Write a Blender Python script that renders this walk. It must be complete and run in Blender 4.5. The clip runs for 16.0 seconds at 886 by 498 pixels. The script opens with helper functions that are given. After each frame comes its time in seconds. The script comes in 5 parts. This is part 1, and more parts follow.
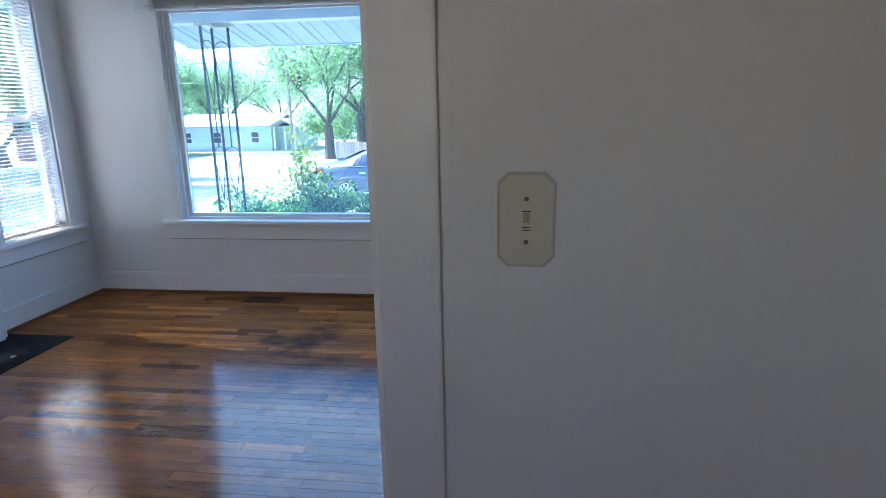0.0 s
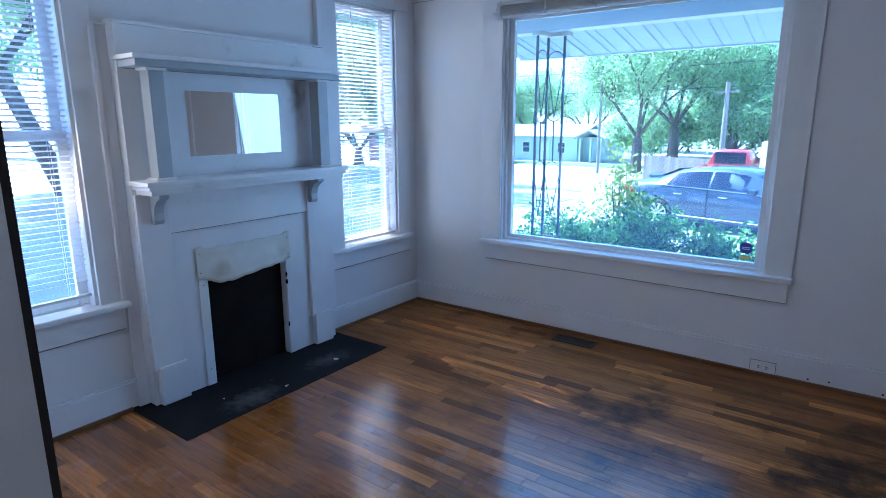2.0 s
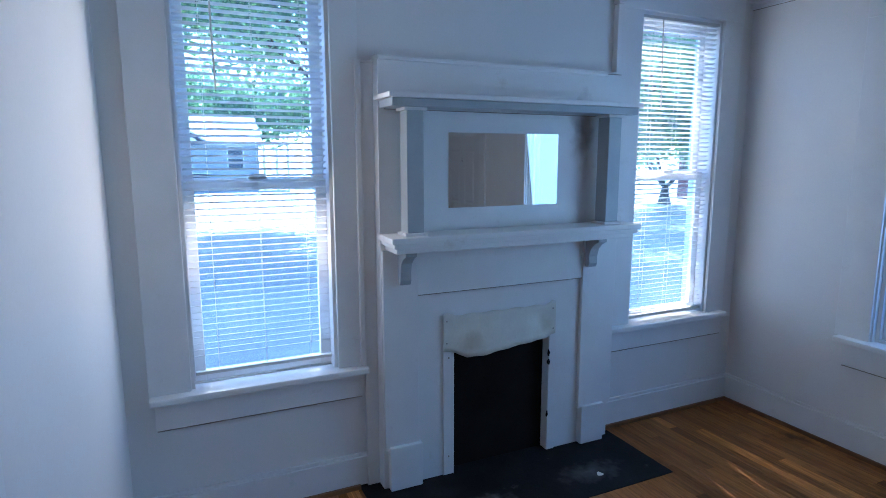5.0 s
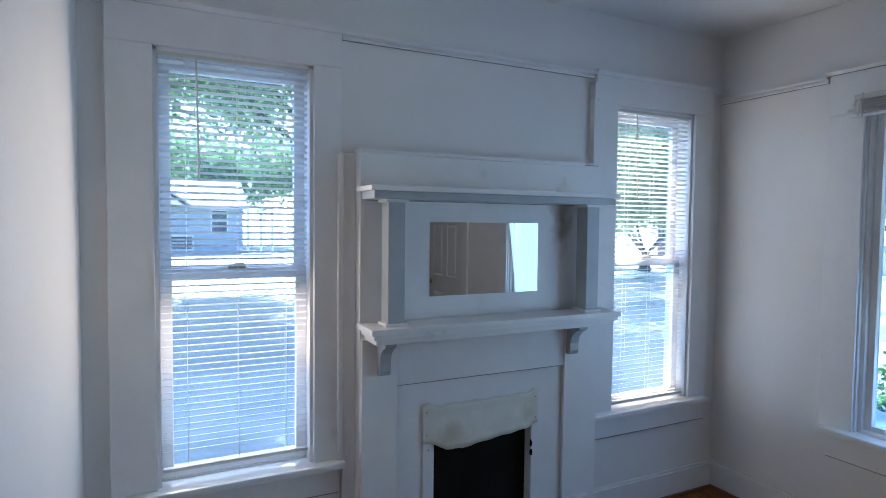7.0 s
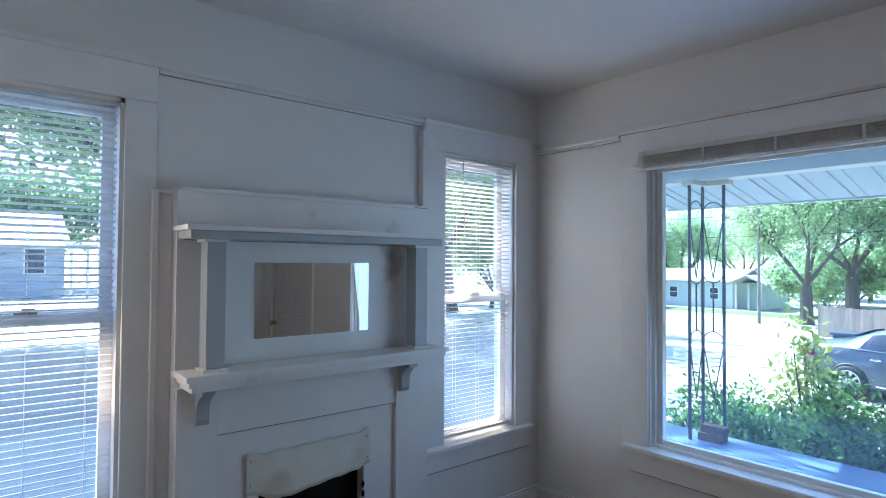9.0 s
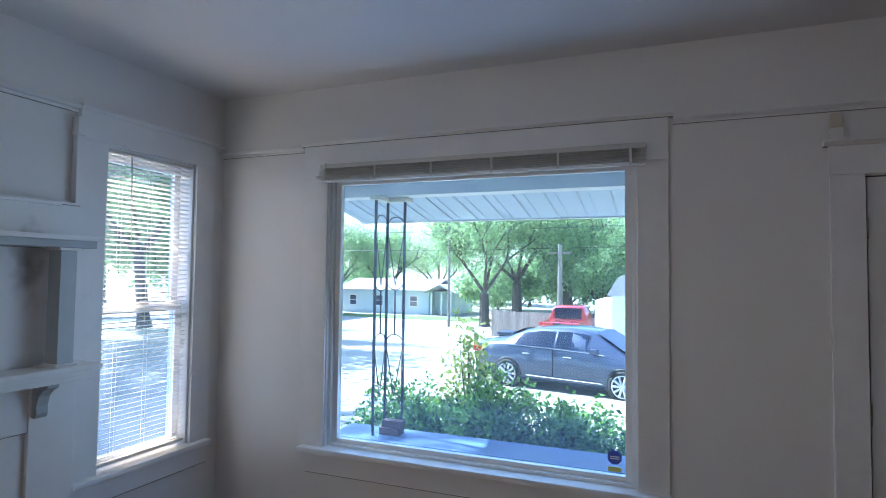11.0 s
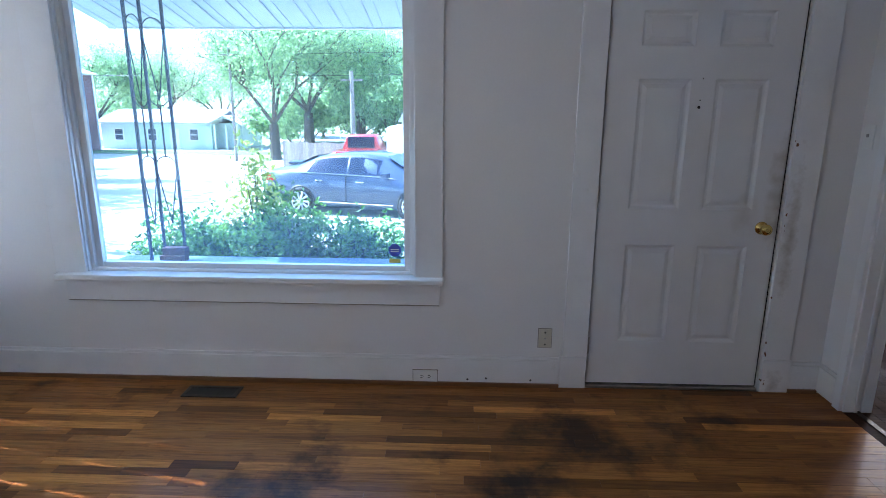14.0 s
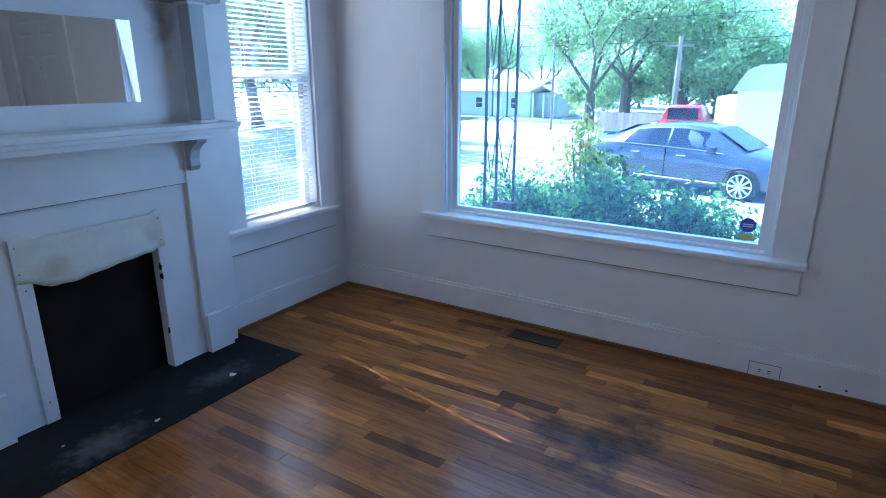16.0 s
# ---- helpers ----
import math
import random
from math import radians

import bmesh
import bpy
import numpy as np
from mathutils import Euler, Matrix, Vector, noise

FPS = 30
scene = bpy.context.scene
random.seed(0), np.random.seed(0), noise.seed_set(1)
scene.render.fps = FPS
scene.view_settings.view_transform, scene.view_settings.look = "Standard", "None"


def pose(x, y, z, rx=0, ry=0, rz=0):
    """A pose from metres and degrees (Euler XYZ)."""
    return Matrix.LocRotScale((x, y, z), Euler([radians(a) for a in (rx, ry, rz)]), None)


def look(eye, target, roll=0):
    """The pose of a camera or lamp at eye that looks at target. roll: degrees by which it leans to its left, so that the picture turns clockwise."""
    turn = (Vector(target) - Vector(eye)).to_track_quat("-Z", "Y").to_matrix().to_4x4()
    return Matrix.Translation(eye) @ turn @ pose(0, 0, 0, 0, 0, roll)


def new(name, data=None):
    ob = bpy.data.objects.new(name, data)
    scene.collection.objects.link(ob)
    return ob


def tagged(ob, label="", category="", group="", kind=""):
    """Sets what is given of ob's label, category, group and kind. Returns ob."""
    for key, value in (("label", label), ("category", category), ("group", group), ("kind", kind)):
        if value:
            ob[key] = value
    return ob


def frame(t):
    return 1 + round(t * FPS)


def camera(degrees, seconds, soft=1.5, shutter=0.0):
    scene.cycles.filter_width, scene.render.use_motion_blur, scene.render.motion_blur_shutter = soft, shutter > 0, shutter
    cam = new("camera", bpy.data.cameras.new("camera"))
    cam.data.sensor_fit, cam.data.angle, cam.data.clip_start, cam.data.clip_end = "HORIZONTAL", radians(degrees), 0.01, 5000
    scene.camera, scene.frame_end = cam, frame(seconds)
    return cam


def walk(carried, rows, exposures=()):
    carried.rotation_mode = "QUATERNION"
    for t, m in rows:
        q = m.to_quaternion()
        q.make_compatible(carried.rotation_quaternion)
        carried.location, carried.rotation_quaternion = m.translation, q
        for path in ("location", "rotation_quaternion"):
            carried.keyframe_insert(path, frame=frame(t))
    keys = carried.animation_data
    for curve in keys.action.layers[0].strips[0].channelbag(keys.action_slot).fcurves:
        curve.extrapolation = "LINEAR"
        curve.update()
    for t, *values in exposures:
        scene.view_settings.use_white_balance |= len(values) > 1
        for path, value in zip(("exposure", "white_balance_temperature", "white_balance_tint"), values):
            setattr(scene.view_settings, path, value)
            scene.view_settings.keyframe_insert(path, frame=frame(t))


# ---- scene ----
cam = camera(74.9, 16.0, 0.9)
PATH = [
    (0, (3.427, -4.234, 1.429), (3.178, -2.307, 0.953), -1.1),
    (0.5, (3.336, -4.108, 1.434), (2.795, -2.237, 0.979), -0.6),
    (0.7, (3.286, -4.071, 1.443), (2.658, -2.227, 0.989), -0.8),
    (1, (3.215, -3.982, 1.446), (2.463, -2.182, 1.001), -0.5),
    (1.5, (3.064, -3.857, 1.463), (2.114, -2.152, 1.026), -0.3),
    (2, (2.953, -3.678, 1.459), (1.802, -2.099, 1.03), -0.2),
    (2.5, (2.848, -3.526, 1.465), (1.549, -2.063, 1.05), -0.2),
    (3, (2.696, -3.406, 1.459), (1.293, -2.038, 1.057), -0.1),
    (3.5, (2.557, -3.297, 1.457), (1.015, -2.083, 1.072), 0.0),
    (4, (2.477, -3.195, 1.478), (0.803, -2.168, 1.101), -0.0),
    (4.5, (2.434, -3.103, 1.491), (0.669, -2.237, 1.121), 0.1),
    (7, (2.422, -3.075, 1.622), (0.632, -2.187, 1.528), 0.6),
    (7.5, (2.458, -3.076, 1.63), (0.714, -2.097, 1.584), 0.5),
    (8.2, (2.486, -3.047, 1.624), (0.826, -1.931, 1.635), 0.5),
    (10.5, (2.68, -2.923, 1.636), (1.663, -1.202, 1.719), 0.6),
    (11, (2.718, -2.927, 1.611), (1.972, -1.073, 1.701), 0.7),
    (11.5, (2.751, -2.918, 1.605), (2.282, -0.974, 1.644), 0.6),
    (12, (2.785, -2.911, 1.611), (2.58, -0.923, 1.527), 0.5),
    (12.5, (2.827, -2.905, 1.545), (2.814, -0.917, 1.329), 0.6),
    (13, (2.82, -2.9, 1.472), (2.907, -0.93, 1.142), 0.6),
    (13.5, (2.803, -2.89, 1.471), (2.877, -0.937, 1.048), 0.6),
    (14, (2.785, -2.9, 1.46), (2.723, -0.958, 0.987), 0.4),
    (14.5, (2.717, -2.903, 1.422), (2.459, -0.984, 0.919), 0.3),
    (15, (2.656, -2.904, 1.406), (2.155, -1.044, 0.87), 0.3),
    (15.5, (2.61, -2.915, 1.397), (1.852, -1.151, 0.837), 0.1),
    (16, (2.588, -2.94, 1.395), (1.588, -1.305, 0.824), 0.1),
]
walk(cam, [(t, look(eye, target, roll)) for t, eye, target, roll in PATH],
     exposures=[(0, 3.3, 6650, 17), (1.0, 3.2, 6100, 17), (2.0, 3.2, 5650, 17), (4.5, 3.0, 5650, 16), (7, 2.97, 6950, 18), (8, 2.92, 7150, 18),
                (10.5, 2.78, 7400, 20), (12.5, 3.2, 7350, 20), (13.5, 3.42, 6950, 19), (14.5, 3.45, 6550, 18), (16, 3.27, 5800, 17)])

# ---- world and sun ----
SUN = Vector((-1.0, 0.21, 1.15)).normalized()
world = bpy.data.worlds.new("world")
scene.world = world
world.use_nodes = True
wn = world.node_tree
sky = wn.nodes.new("ShaderNodeTexSky")
sky.sky_type, sky.sun_disc = "NISHITA", False
sky.sun_elevation = math.asin(SUN.z)
sky.sun_rotation = math.atan2(SUN.x, SUN.y)
bg = wn.nodes["Background"]
bg.inputs["Strength"].default_value = 0.15
wn.links.new(sky.outputs[0], bg.inputs[0])
sun = new("sun", bpy.data.lights.new("sun", "SUN"))
sun.data.energy, sun.data.angle, sun.data.color = 5.0, radians(0.5), (1.0, 0.95, 0.86)
sun.matrix_world = look(SUN * 50, (0, 0, 0))


# lamps for the sky's light at the windows, and an added fill in the hall
def window_lamp(name, at, target, w, h, watts, col):
    lamp = new(name, bpy.data.lights.new(name, "AREA"))
    lamp.data.shape, lamp.data.size, lamp.data.size_y, lamp.data.energy, lamp.data.color = "RECTANGLE", w, h, watts, col
    lamp.matrix_world = look(at, target)
    return lamp


window_lamp("side_window_lamp", (0.004, -2.78, 1.43), (3, -2.78, 0.9), 0.55, 1.6, 1.15, (1.0, 0.9, 0.78))
window_lamp("side_window_lamp", (0.004, -0.54, 1.43), (3, -0.54, 0.9), 0.55, 1.6, 0.06, (1.0, 0.95, 0.86))
window_lamp("picture_window_lamp", (1.675, 0.02, 1.36), (1.675, -3, 1.0), 1.65, 1.45, 1.8, (0.28, 0.56, 1.0))
# warm fill added behind the camera; no hall window is known
window_lamp("hall_fill_lamp", (2.9, -5.7, 1.5), (2.9, -3, 1.3), 0.4, 0.5, 0.21, (1.0, 0.8, 0.56))
window_lamp("next_room_window_lamp", (7.07, 2.28, 1.5), (7.07, -1, 0.9), 0.9, 1.4, 4.0, (0.95, 0.97, 1.0))


# ---- materials ----
def material(name, col, rough=0.5, metal=0.0, var=0.12, scale=2.5, fine=40.0, bump=0.15, dist=0.002,
             dirt=None, dirt_amount=0.0, dirt_scale=5.0, rand=0.0, spec=0.5, stretch=(1, 1, 1), coat=0.0):
    """A painted or raw surface: broad and fine tone changes, dirt in patches, fine relief."""
    m = bpy.data.materials.new(name)
    m.use_nodes = True
    nt = m.node_tree
    n, l = nt.nodes, nt.links
    b = n["Principled BSDF"]
    geo = n.new("ShaderNodeNewGeometry")
    mp = n.new("ShaderNodeMapping")
    mp.inputs["Scale"].default_value = stretch
    l.new(geo.outputs["Position"], mp.inputs[0])
    big, small = n.new("ShaderNodeTexNoise"), n.new("ShaderNodeTexNoise")
    big.inputs["Scale"].default_value, big.inputs["Detail"].default_value = scale, 5
    small.inputs["Scale"].default_value, small.inputs["Detail"].default_value = fine, 4
    l.new(mp.outputs[0], big.inputs[0])
    l.new(mp.outputs[0], small.inputs[0])
    mix = n.new("ShaderNodeMath")
    mix.operation = "MULTIPLY_ADD"
    mix.inputs[1].default_value = 0.4
    l.new(small.outputs[0], mix.inputs[0])
    l.new(big.outputs[0], mix.inputs[2])
    ramp = n.new("ShaderNodeMapRange")
    ramp.inputs["From Min"].default_value, ramp.inputs["From Max"].default_value = 0.45, 0.95
    ramp.inputs["To Min"].default_value, ramp.inputs["To Max"].default_value = 1 - var, 1 + var * 0.6
    l.new(mix.outputs[0], ramp.inputs[0])
    last = ramp.outputs[0]
    if rand:
        info = n.new("ShaderNodeObjectInfo")
        rr = n.new("ShaderNodeMapRange")
        rr.inputs["To Min"].default_value, rr.inputs["To Max"].default_value = 1 - rand, 1 + rand
        l.new(info.outputs["Random"], rr.inputs[0])
        mu = n.new("ShaderNodeMath")
        mu.operation = "MULTIPLY"
        l.new(last, mu.inputs[0])
        l.new(rr.outputs[0], mu.inputs[1])
        last = mu.outputs[0]
    tone = n.new("ShaderNodeVectorMath")
    tone.operation = "SCALE"
    tone.inputs[0].default_value = col
    l.new(last, tone.inputs["Scale"])
    out = tone.outputs[0]
    if dirt:
        dn = n.new("ShaderNodeTexNoise")
        dn.inputs["Scale"].default_value, dn.inputs["Detail"].default_value = dirt_scale, 8
        dn.inputs["Roughness"].default_value = 0.7
        l.new(geo.outputs["Position"], dn.inputs[0])
        dr = n.new("ShaderNodeMapRange")
        dr.inputs["From Min"].default_value, dr.inputs["From Max"].default_value = 0.62, 0.74
        dr.inputs["To Max"].default_value = dirt_amount
        l.new(dn.outputs[0], dr.inputs[0])
        mx = n.new("ShaderNodeMix")
        mx.data_type = "RGBA"
        l.new(dr.outputs[0], mx.inputs["Factor"])
        l.new(out, mx.inputs["A"])
        mx.inputs["B"].default_value = (*dirt, 1)
        out = mx.outputs["Result"]
    l.new(out, b.inputs["Base Color"])
    b.inputs["Roughness"].default_value, b.inputs["Metallic"].default_value = rough, metal
    b.inputs["Specular IOR Level"].default_value = spec
    b.inputs["Coat Weight"].default_value = coat
    if bump:
        bp = n.new("ShaderNodeBump")
        bp.inputs["Strength"].default_value, bp.inputs["Distance"].default_value = bump, dist
        l.new(mix.outputs[0], bp.inputs["Height"])
        l.new(bp.outputs[0], b.inputs["Normal"])
    return m


def glass_material(name, tint=(1, 1, 1), veil=0.0):
    m = bpy.data.materials.new(name)
    m.use_nodes = True
    n, l = m.node_tree.nodes, m.node_tree.links
    n.remove(n["Principled BSDF"])
    tr, gl, mix = n.new("ShaderNodeBsdfTransparent"), n.new("ShaderNodeBsdfGlossy"), n.new("ShaderNodeMixShader")
    tr.inputs[0].default_value = (*tint, 1)
    gl.inputs["Roughness"].default_value = 0.01
    mix.inputs[0].default_value = 0.03
    l.new(tr.outputs[0], mix.inputs[1])
    l.new(gl.outputs[0], mix.inputs[2])
    out = mix.outputs[0]
    if veil:
        # a blue scattering film that stands in for the glare of bright daylight
        film, mix2 = n.new("ShaderNodeBsdfTranslucent"), n.new("ShaderNodeMixShader")
        film.inputs[0].default_value = (0.45, 0.7, 1.0, 1)
        mix2.inputs[0].default_value = veil
        l.new(out, mix2.inputs[1])
        l.new(film.outputs[0], mix2.inputs[2])
        out = mix2.outputs[0]
    l.new(out, n["Material Output"].inputs[0])
    return m


def add_stain(m, centre, radius, squash, col, amount, scale=14.0):
    """A grubby patch with an uneven outline round a point of a material."""
    n, l = m.node_tree.nodes, m.node_tree.links
    b = n["Principled BSDF"]
    src = b.inputs["Base Color"].links[0].from_socket
    geo, sub, mul, ln = n.new("ShaderNodeNewGeometry"), n.new("ShaderNodeVectorMath"), n.new("ShaderNodeVectorMath"), n.new("ShaderNodeVectorMath")
    sub.operation, mul.operation, ln.operation = "SUBTRACT", "MULTIPLY", "LENGTH"
    l.new(geo.outputs["Position"], sub.inputs[0])
    sub.inputs[1].default_value, mul.inputs[1].default_value = centre, squash
    l.new(sub.outputs[0], mul.inputs[0])
    l.new(mul.outputs[0], ln.inputs[0])
    noi, add, rng_, mx = n.new("ShaderNodeTexNoise"), n.new("ShaderNodeMath"), n.new("ShaderNodeMapRange"), n.new("ShaderNodeMix")
    noi.inputs["Scale"].default_value, noi.inputs["Detail"].default_value = scale, 7
    l.new(geo.outputs["Position"], noi.inputs[0])
    add.operation = "MULTIPLY_ADD"
    l.new(noi.outputs[0], add.inputs[0])
    add.inputs[1].default_value = radius * 1.2
    l.new(ln.outputs["Value"], add.inputs[2])
    rng_.inputs["From Min"].default_value, rng_.inputs["From Max"].default_value = radius * 0.5, radius * 1.4
    rng_.inputs["To Min"].default_value, rng_.inputs["To Max"].default_value = amount, 0.0
    l.new(add.outputs[0], rng_.inputs[0])
    mx.data_type = "RGBA"
    l.new(rng_.outputs[0], mx.inputs["Factor"])
    l.new(src, mx.inputs["A"])
    mx.inputs["B"].default_value = (*col, 1)
    l.new(mx.outputs["Result"], b.inputs["Base Color"])


M_WALL = material("wall_paint", (0.78, 0.765, 0.74), 0.6, var=0.05, scale=1.2, fine=90, bump=0.25, dist=0.003,
                  dirt=(0.5, 0.46, 0.4), dirt_amount=0.12, dirt_scale=2.5)
M_CEIL = material("ceiling_paint", (0.72, 0.72, 0.71), 0.8, var=0.05, scale=0.8, fine=70, bump=0.2)
M_TRIM = material("trim_gloss_paint", (0.8, 0.795, 0.78), 0.38, var=0.05, scale=6, fine=120, bump=0.25, dist=0.0015,
                  dirt=(0.42, 0.36, 0.28), dirt_amount=0.25, dirt_scale=9)
M_DOOR = material("door_paint", (0.76, 0.755, 0.74), 0.4, var=0.05, scale=5, fine=160, bump=0.2, dist=0.001)
add_stain(M_DOOR, (4.385, 0, 1.05), 0.2, (1.6, 1, 0.45), (0.3, 0.22, 0.12), 0.75)
add_stain(M_DOOR, (4.2, 0, 0.95), 0.1, (1, 1, 0.7), (0.4, 0.33, 0.24), 0.4)
M_GREY = material("grey_mantel_paint", (0.42, 0.46, 0.47), 0.4, var=0.08, scale=8, fine=120, bump=0.2, dist=0.001)
M_OLD = material("old_dark_stain", (0.02, 0.016, 0.013), 0.6, var=0.3, scale=12, fine=150)
M_SOOT = material("soot_black", (0.016, 0.0135, 0.0115), 0.9, spec=0.1, var=0.3, scale=6, fine=60, bump=0.4, dist=0.004)
M_HEARTH = material("hearth_stone", (0.014, 0.0143, 0.015), 0.75, spec=0.15, var=0.35, scale=7, fine=70, bump=0.5, dist=0.004,
                    dirt=(0.2, 0.2, 0.19), dirt_amount=0.5, dirt_scale=5)
add_stain(M_HEARTH, (0.42, -1.95, 0), 0.14, (1.0, 0.6, 1), (0.17, 0.17, 0.165), 0.7, 22)
add_stain(M_HEARTH, (0.36, -1.35, 0), 0.12, (1.0, 0.5, 1), (0.14, 0.14, 0.14), 0.6, 22)
M_SHOE = material("shoe_moulding_wood", (0.2, 0.085, 0.03), 0.4, var=0.3, scale=8, fine=60, stretch=(1, 1, 6))
M_COVER = material("cream_sheet_metal", (0.72, 0.69, 0.6), 0.45, var=0.1, scale=9, fine=80, bump=0.5, dist=0.004,
                   dirt=(0.35, 0.26, 0.15), dirt_amount=0.4, dirt_scale=7)
add_stain(M_COVER, (0.1, -1.88, 0.64), 0.12, (1, 1, 1.2), (0.4, 0.3, 0.18), 0.6)
add_stain(M_COVER, (0.1, -1.47, 0.66), 0.1, (1, 1, 1.2), (0.45, 0.36, 0.22), 0.55)
add_stain(M_TRIM, (0.09, -1.255, 1.64), 0.13, (1, 1.2, 0.5), (0.2, 0.165, 0.13), 0.8)
add_stain(M_TRIM, (0.1, -1.25, 1.19), 0.1, (0.7, 1, 1), (0.3, 0.26, 0.21), 0.5)
add_stain(M_TRIM, (4.43, -0.02, 0.85), 0.05, (1, 1, 0.1), (0.3, 0.23, 0.15), 0.6, 30)
add_stain(M_TRIM, (4.45, -0.02, 0.05), 0.06, (1, 1, 0.6), (0.25, 0.2, 0.15), 0.6, 30)
M_BLIND = material("blind_white", (0.8, 0.8, 0.79), 0.45, var=0.03, scale=5, fine=60, bump=0)
M_BLIND_OLD = material("blind_cream", (0.64, 0.62, 0.57), 0.5, var=0.1, scale=5, fine=60, bump=0)
M_SLAT_OLD = material("blind_slat_aged", (0.62, 0.59, 0.54), 0.5, var=0.2, scale=6, fine=60, bump=0)
M_VINYL = material("window_vinyl", (0.8, 0.81, 0.82), 0.35, var=0.03, scale=5, fine=60, bump=0.05)
M_TOGGLE = material("yellowed_plastic", (0.42, 0.35, 0.2), 0.4, var=0.15, scale=30, fine=150)
M_SCREW = material("tarnished_screw", (0.16, 0.13, 0.08), 0.5, 0.3, var=0.3, scale=30, fine=150)
M_PLATE = material("ivory_plastic", (0.64, 0.6, 0.49), 0.4, var=0.06, scale=20, fine=150, bump=0.1, dist=0.0005)
M_WPLATE = material("white_plastic", (0.78, 0.78, 0.75), 0.35, var=0.05, scale=20, fine=150, bump=0.1, dist=0.0005)
M_GAP = material("grime_and_shadow", (0.35, 0.32, 0.275), 0.8, var=0.4, scale=15, fine=80)
M_DARK = material("dark_slot", (0.015, 0.014, 0.013), 0.6, var=0.1)
M_BRASS = material("brass", (0.75, 0.52, 0.18), 0.22, 1.0, var=0.1, scale=20, fine=90, bump=0.05)
M_STEEL = material("dull_steel", (0.45, 0.44, 0.42), 0.4, 1.0, var=0.2, scale=20, fine=90, bump=0.1)
M_VENT = material("vent_dark_metal", (0.05, 0.035, 0.025), 0.45, 0.6, var=0.2, scale=20, fine=90, bump=0.1)
M_GLASS = glass_material("window_glass", (0.64, 0.81, 1.0), 0.02)
M_GLASS_FRONT = glass_material("veiled_picture_glass", (0.63, 0.82, 1.0), 0.034)
M_MIRROR = bpy.data.materials.new("mirror_silver")
M_MIRROR.use_nodes = True
mb = M_MIRROR.node_tree.nodes["Principled BSDF"]
mb.inputs["Base Color"].default_value, mb.inputs["Metallic"].default_value = (0.86, 0.87, 0.86, 1), 1.0
mb.inputs["Roughness"].default_value = 0.02


# ---- mesh helpers ----
def part(name, bm, mat, parent=None, label=""):
    """Links a bmesh in world coordinates as one mesh object, under a thing or part."""
    at = parent.matrix_world.translation if parent else Vector((0, 0, 0))
    if parent:
        bmesh.ops.translate(bm, verts=bm.verts, vec=-at)
    me = bpy.data.meshes.new(name)
    bm.to_mesh(me)
    bm.free()
    me.materials.append(mat)
    ob = new(name, me)
    if parent:
        ob.parent = parent
        ob.matrix_world = Matrix.Translation(at)
    if label:
        tagged(ob, label)
    return ob


def thing(name, at, label, category, group="", kind=""):
    ob = new(name)
    ob.empty_display_size = 0.1
    ob.location = at
    ob.matrix_world = Matrix.Translation(at)
    return tagged(ob, label, category, group, kind)


def box(bm, x0, x1, y0, y1, z0, z1, bevel=0.0):
    v = [bm.verts.new((x, y, z)) for z in (z0, z1) for x, y in ((x0, y0), (x1, y0), (x1, y1), (x0, y1))]
    f = [bm.faces.new([v[i] for i in q]) for q in
         ((3, 2, 1, 0), (4, 5, 6, 7), (0, 1, 5, 4), (1, 2, 6, 5), (2, 3, 7, 6), (3, 0, 4, 7))]
    if bevel:
        e = {ed for fa in f for ed in fa.edges}
        bmesh.ops.bevel(bm, geom=list(e), offset=bevel, segments=2, affect="EDGES", profile=0.6)
    return bm


def boxes(*rows, bevel=0.0):
    bm = bmesh.new()
    for r in rows:
        box(bm, *r, bevel=bevel)
    return bm


def prism(bm, outline, axis, a, b):
    """An outline of two-number points, drawn out along an axis from a to b."""
    def p3(u, v, w):
        return {"x": (w, u, v), "y": (u, w, v), "z": (u, v, w)}[axis]
    lo = [bm.verts.new(p3(u, v, a)) for u, v in outline]
    hi = [bm.verts.new(p3(u, v, b)) for u, v in outline]
    k = len(outline)
    bm.faces.new(lo)
    bm.faces.new(hi[::-1])
    for i in range(k):
        bm.faces.new((lo[i], hi[i], hi[(i + 1) % k], lo[(i + 1) % k]))
    bmesh.ops.recalc_face_normals(bm, faces=bm.faces)
    return bm


def tube(bm, a, b, r0, r1=None, sides=8):
    """A tapered round bar from a to b."""
    r1 = r0 if r1 is None else r1
    a, b = Vector(a), Vector(b)
    q = (b - a).to_track_quat("Z", "Y")
    ring = [[bm.verts.new(p + q @ Vector((r * math.cos(i * 2 * math.pi / sides), r * math.sin(i * 2 * math.pi / sides), 0)))
             for i in range(sides)] for p, r in ((a, r0), (b, r1))]
    for i in range(sides):
        j = (i + 1) % sides
        bm.faces.new((ring[0][i], ring[0][j], ring[1][j], ring[1][i]))
    bm.faces.new(ring[0][::-1])
    bm.faces.new(ring[1])
    return bm


def lathe(bm, at, axis, rows, sides=20):
    """A turned shape: rows of (distance along the axis, radius)."""
    q = Vector(axis).to_track_quat("Z", "Y")
    rings = [[bm.verts.new(Vector(at) + q @ Vector((r * math.cos(i * 2 * math.pi / sides), r * math.sin(i * 2 * math.pi / sides), d)))
              for i in range(sides)] for d, r in rows]
    for a, b in zip(rings, rings[1:]):
        for i in range(sides):
            j = (i + 1) % sides
            f = bm.faces.new((a[i], a[j], b[j], b[i]))
            f.smooth = True
    bm.faces.new(rings[0][::-1])
    bm.faces.new(rings[-1])
    return bm


